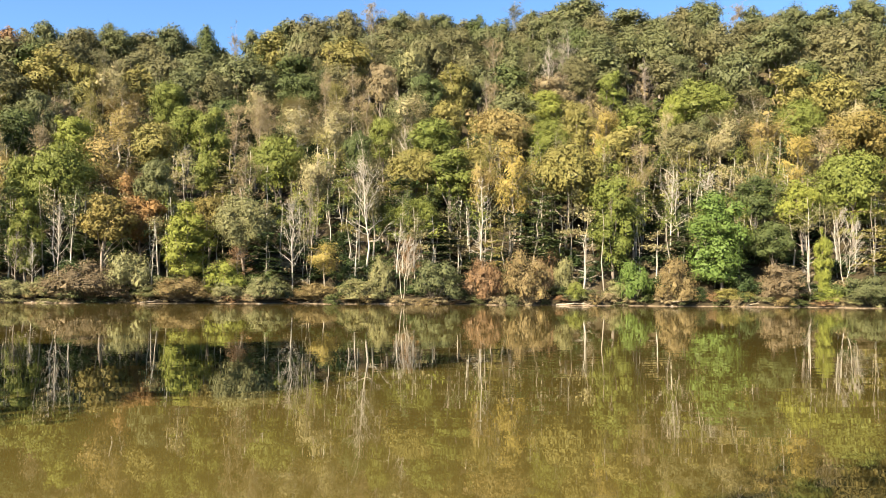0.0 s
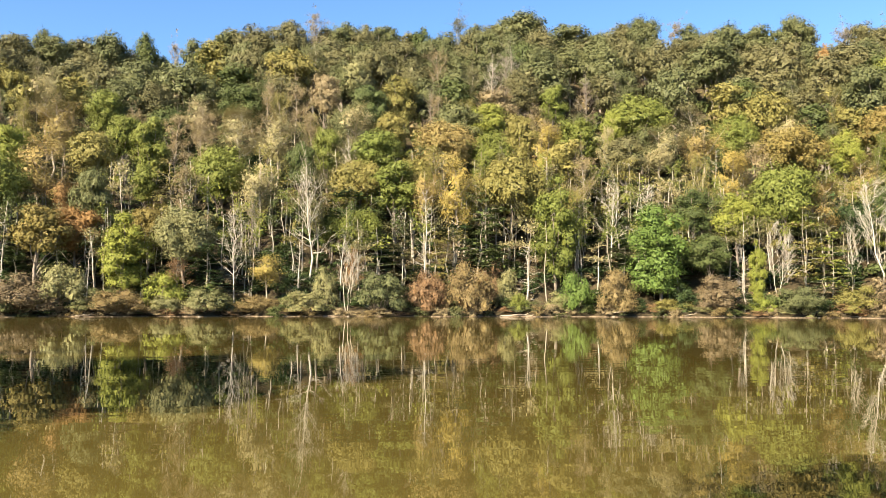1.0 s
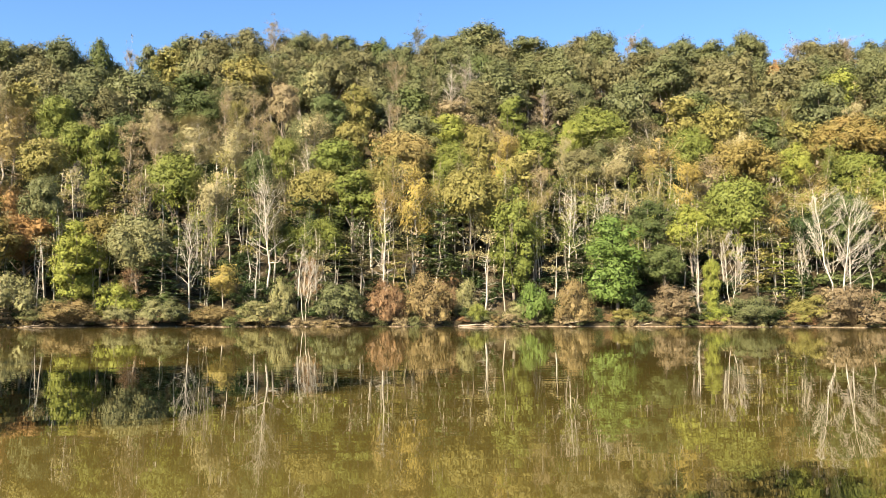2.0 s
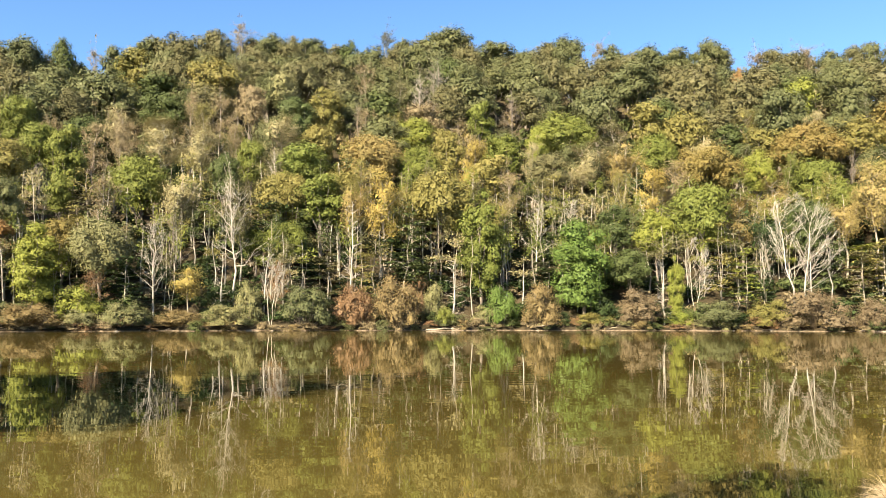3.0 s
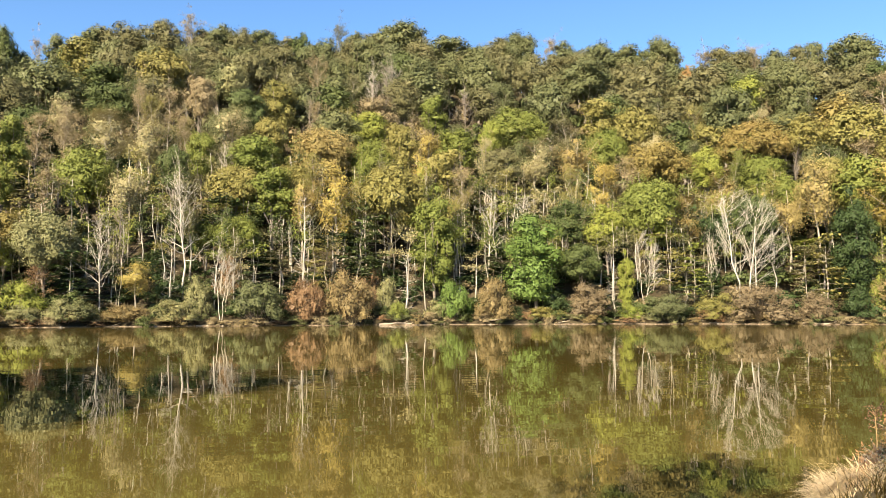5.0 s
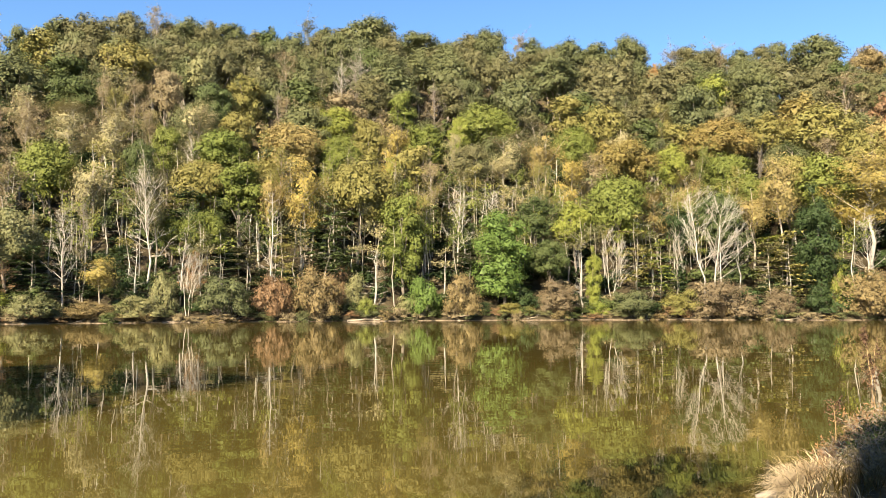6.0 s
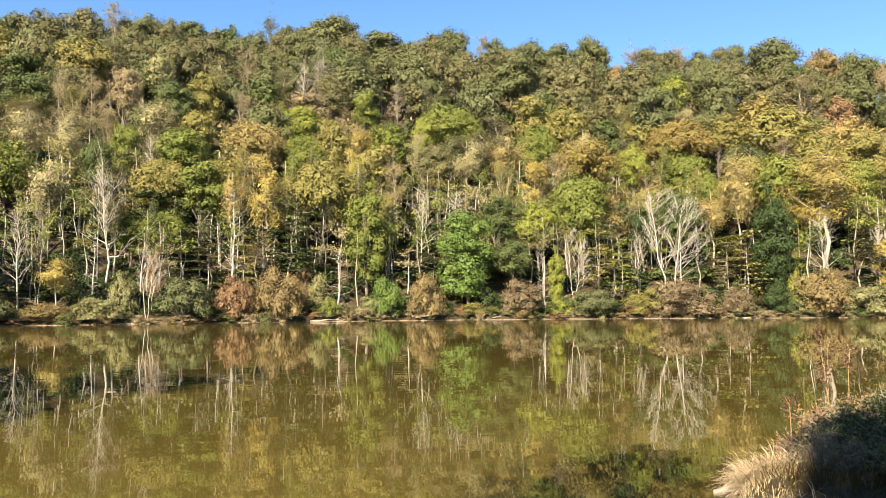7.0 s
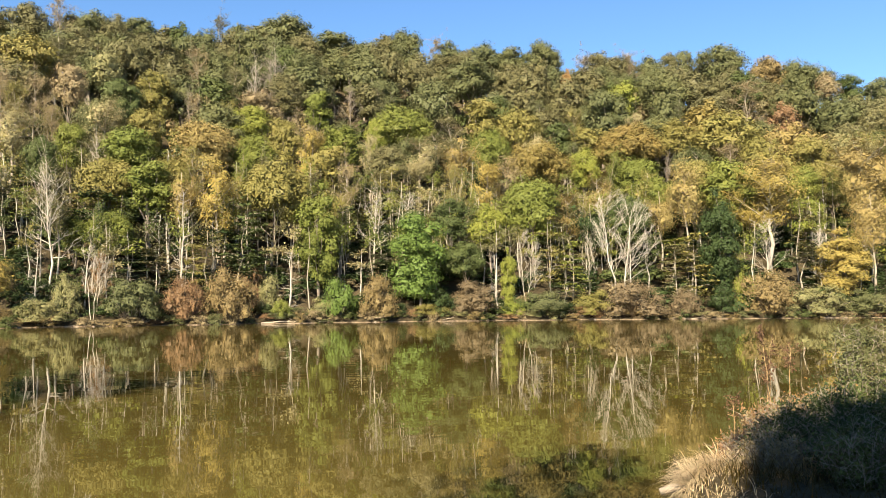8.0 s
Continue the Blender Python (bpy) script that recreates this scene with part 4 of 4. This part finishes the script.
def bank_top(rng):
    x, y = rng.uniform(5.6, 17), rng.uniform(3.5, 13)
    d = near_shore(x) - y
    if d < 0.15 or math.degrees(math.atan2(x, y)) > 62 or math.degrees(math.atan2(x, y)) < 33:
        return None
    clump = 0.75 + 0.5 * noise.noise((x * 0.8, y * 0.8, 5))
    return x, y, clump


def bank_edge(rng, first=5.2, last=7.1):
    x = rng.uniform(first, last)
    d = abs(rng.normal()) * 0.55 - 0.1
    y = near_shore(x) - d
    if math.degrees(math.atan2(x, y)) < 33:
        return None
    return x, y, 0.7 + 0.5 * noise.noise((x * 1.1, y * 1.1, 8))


def outer_edge(rng):
    return bank_edge(rng, 6.15, 10.5)


def bank_shoulder(rng):
    x = rng.uniform(6.2, 9.2)
    y = near_shore(x) - rng.uniform(0.2, 1.9)
    return x, y, 0.7 + 0.6 * noise.noise((x * 1.3, y * 1.3, 2))


RUST = leaf_material("rusty_grass", (0.25, 0.14, 0.062), (0.33, 0.205, 0.092), 0.25, 12.0)
meadow("rusty_bank_grass", RUST, 5200, outer_edge, 0.52, 0.007, 0.5, 1.5, 6, "rusty dry grass along the top of the near bank")
meadow("brown_bank_grass", RUST, 2200, bank_shoulder, 0.5, 0.006, 0.5, 1.6, 9, "withered brown grass on the shoulder of the near bank")
meadow("bank_grass", SHADED_BLADE, 11000, bank_top, 0.55, 0.009, 0.6, 1.5, 3, "dense brownish-green grass on the near bank, coloured dark to deepen its shade")
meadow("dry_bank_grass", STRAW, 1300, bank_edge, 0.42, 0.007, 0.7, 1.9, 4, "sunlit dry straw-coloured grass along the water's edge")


def straw_tussock(x, y, radius, high, count, seed):
    """A tussock of bleached straw that hangs over the water."""
    rng, b = np.random.RandomState(seed), Build()
    z = max(0.02, ground_height(x, y))
    for _ in range(count):
        a, out = rng.uniform(0, 2 * math.pi), rng.uniform(0, 1) ** 0.6
        root = (math.cos(a) * out * radius, math.sin(a) * out * radius, rng.uniform(-0.05, 0.22) * (1 - out * 0.6))
        a += rng.normal() * 1.4
        way = Vector((math.cos(a) * rng.uniform(0.4, 1.4), math.sin(a) * rng.uniform(0.4, 1.4), rng.uniform(-0.6, 1.0)))
        blades(b, root, way, high * rng.uniform(0.35, 1.25), 0.010 * rng.uniform(0.6, 1.6), rng, rng.uniform(0.1, 1.0))
    ob = new("straw_tussock", b.mesh("straw_tussock", STRAW))
    ob.location = (x, y, z)
    return tagged(ob, "bleached straw tussock drooping over the lake edge", "grass", "tussocks on the near bank")


for x, y, radius, high, count in ((6.45, 8.1, 0.3, 0.42, 1300), (6.7, 8.4, 0.32, 0.5, 1100), (6.35, 7.75, 0.3, 0.42, 1300), (7.0, 8.75, 0.36, 0.5, 700), (6.2, 8.05, 0.2, 0.42, 450), (6.6, 7.85, 0.3, 0.4, 900), (6.5, 7.4, 0.3, 0.36, 700)):
    straw_tussock(x, y, radius, high, count, int(x * 100))


def weed(x, y, high, lean, seed):
    """A tall withered weed: a thin stalk, side twigs and a rusty seed head."""
    rng, stalk, head = np.random.RandomState(seed), Build(), Build()
    top = Vector((lean, rng.normal() * 0.05, high))
    path = bent_path((0, 0, -0.1), top, rng, 5, 0.015)
    stalk.tube(path, taper(0.011, 0.004, 5), 4)
    spots = []
    for i in range(9):
        f = rng.uniform(0.76, 1.0)
        q = path[0].lerp(path[-1], f)
        e = q + Vector((rng.normal() * 0.05, rng.normal() * 0.05, rng.uniform(0.02, 0.10)))
        stalk.tube([q, e], [0.003, 0.002], 3)
        spots += [tuple(q.lerp(e, 0.6)), tuple(e)]
    spots = np.array(spots)
    n = 150
    p = spots[rng.randint(0, len(spots), n)] + rng.normal(size=(n, 3)) * np.array([0.022, 0.022, 0.035])
    head.leaves(p, rng.normal(size=(n, 3)), 0.034, rng, 0.8, True)
    plant_ob = new("weed")
    plant_ob.location = (x, y, ground_height(x, y))
    for name, b, material in (("stalk", stalk, STALK), ("seed_head", head, SEED)):
        part = new(name, b.mesh(name, material))
        part.parent = plant_ob
        if name == "seed_head":
            tagged(part, "drooping rusty-brown seed head", kind="stuff")
    return tagged(plant_ob, "tall withered weed with a rusty seed head on the bank", "weed", "weeds on the near bank")


for i, (x, y, high, lean) in enumerate(((7.62, 9.05, 0.95, -0.06), (8.0, 8.9, 1.5, -0.04), (8.06, 8.95, 1.25, 0.1), (8.3, 8.9, 1.2, 0.16), (8.0, 8.75, 1.0, -0.14))):
    weed(x, y, high, lean, 40 + i)


def bank_bush(x, y, high, wide, colour, seed):
    """A small-leaved bush: upright stems, each with many narrow leaves."""
    rng, wood, crown = np.random.RandomState(seed), Build(), Build()
    spots = []
    for i in range(34):
        a, out = rng.uniform(0, 2 * math.pi), rng.uniform(0.05, 1.0) ** 0.6
        start = Vector((math.cos(a) * out * wide * 0.2, math.sin(a) * out * wide * 0.2, -0.1))
        end = Vector((math.cos(a) * out * wide * 0.5, math.sin(a) * out * wide * 0.5, high * (1.05 - 0.45 * out * out) * rng.uniform(0.75, 1.05)))
        path = bent_path(start, end, rng, 5, 0.02, -0.12)
        wood.tube(path, taper(0.010, 0.003, 5), 4)
        for k in (1, 2, 3, 4, 5):
            for _ in range(3):
                q = path[k - 1].lerp(path[k], rng.uniform(0, 1))
                e = q + Vector((rng.normal() * 0.1, rng.normal() * 0.1, rng.uniform(0.02, 0.16)))
                wood.tube([q, e], [0.004, 0.002], 3)
                spots += [tuple(q), tuple(q.lerp(e, 0.5)), tuple(e)]
    spots = np.array(spots)
    n = int(4600 * min(2.2, high * wide) + 1200)
    p = spots[rng.randint(0, len(spots), n)] + rng.normal(size=(n, 3)) * 0.045
    crown.leaves(p, rng.normal(size=(n, 3)) + np.array([0, 0, 0.3]), 0.05, rng, 0.4, True)
    bush = new("bank_bush")
    bush.location = (x, y, ground_height(x, y))
    for name, b, material in (("wood", wood, BARK["grey"]), ("foliage", crown, LEAF[colour])):
        part = new(name, b.mesh(name, material))
        part.parent = bush
    return tagged(bush, "small-leaved %s bush on the near bank" % LOOKS[colour], "bush", "bushes on the near bank")


for i, (x, y, high, wide, colour) in enumerate(((8.85, 8.0, 1.45, 1.15, "moss"), (9.4, 7.75, 1.8, 1.5, "oak"), (9.9, 7.3, 1.5, 1.4, "dark"), (8.4, 8.15, 0.7, 1.0, "rust"), (7.75, 8.5, 0.5, 0.9, "redbrown"), (8.9, 7.2, 0.9, 1.2, "moss"),
                                               (7.4, 7.9, 0.52, 0.9, "brown"), (7.2, 7.2, 0.55, 0.8, "fir"), (7.9, 7.5, 0.8, 1.1, "fir"), (7.25, 7.55, 0.6, 0.9, "dark"), (7.0, 6.5, 0.55, 1.0, "dark"), (8.0, 6.6, 0.7, 1.2, "dark"), (8.8, 6.4, 0.75, 1.3, "moss"),
                                               (7.0, 8.0, 0.45, 0.8, "redbrown"), (7.8, 8.1, 0.65, 1.0, "redbrown"), (6.75, 7.4, 0.4, 0.7, "dark"), (6.5, 7.0, 0.35, 0.8, "brown"), (7.5, 6.9, 0.6, 1.0, "fir"), (8.4, 7.2, 0.75, 1.1, "dark"),
                                               (6.7, 6.1, 0.5, 0.9, "dark"), (7.5, 6.0, 0.6, 1.1, "fir"), (8.3, 5.8, 0.7, 1.2, "dark"), (9.3, 6.8, 0.9, 1.2, "dark"), (7.1, 8.55, 0.4, 0.7, "redbrown"), (8.15, 7.75, 0.75, 0.9, "dark"))):
    bank_bush(x, y, high, wide, colour, 70 + i)

log = Build()
log.tube(bent_path((-0.28, 0, 0), (0.28, 0.05, 0.02), np.random.RandomState(5), 4, 0.03), [0.04, 0.05, 0.048, 0.045, 0.03], 8)
ob = new("driftwood_log", log.mesh("near_log", DRIFT, True))
ob.matrix_world = pose(6.02, 8.0, max(0.04, ground_height(6.02, 8.0) + 0.02), 0, 0, -30)
tagged(ob, "short pale driftwood log stranded at the water's edge", "log", "driftwood on the near shore")

# unseen trees on the near bank, added behind the camera to shade bank and lake
chance.seed(5)
for kind, x, y, high, wide, colour in (("poplar", -6.15, -3.27, 13.2, 4.1, "green"), ("shade", -2.36, -7.15, 16, 8.7, "olive"), ("round", -1.6, -10.7, 22, 8, "olive"), ("full", -25.6, 0.2, 32, 10.5, "green"), ("full", -31.5, 0.6, 34, 12, "green"), ("full", -37.6, 1.6, 34, 13, "olive"), ("full", -45.5, 4.5, 33, 13, "green"),
                                       # these four are added only to block skylight from the right
                                       ("round", 12, -4, 15, 8, "green"), ("round", 17, 1, 16, 8, "olive"), ("round", 8, -10, 17, 9, "green"), ("round", 21, 7, 15, 8, "olive")):
    tagged(plant(kind, colour, x, y, high, wide, turn=0.0), "tall %s leafy tree on the near bank" % LOOKS[colour], "tree", "trees on the near bank")
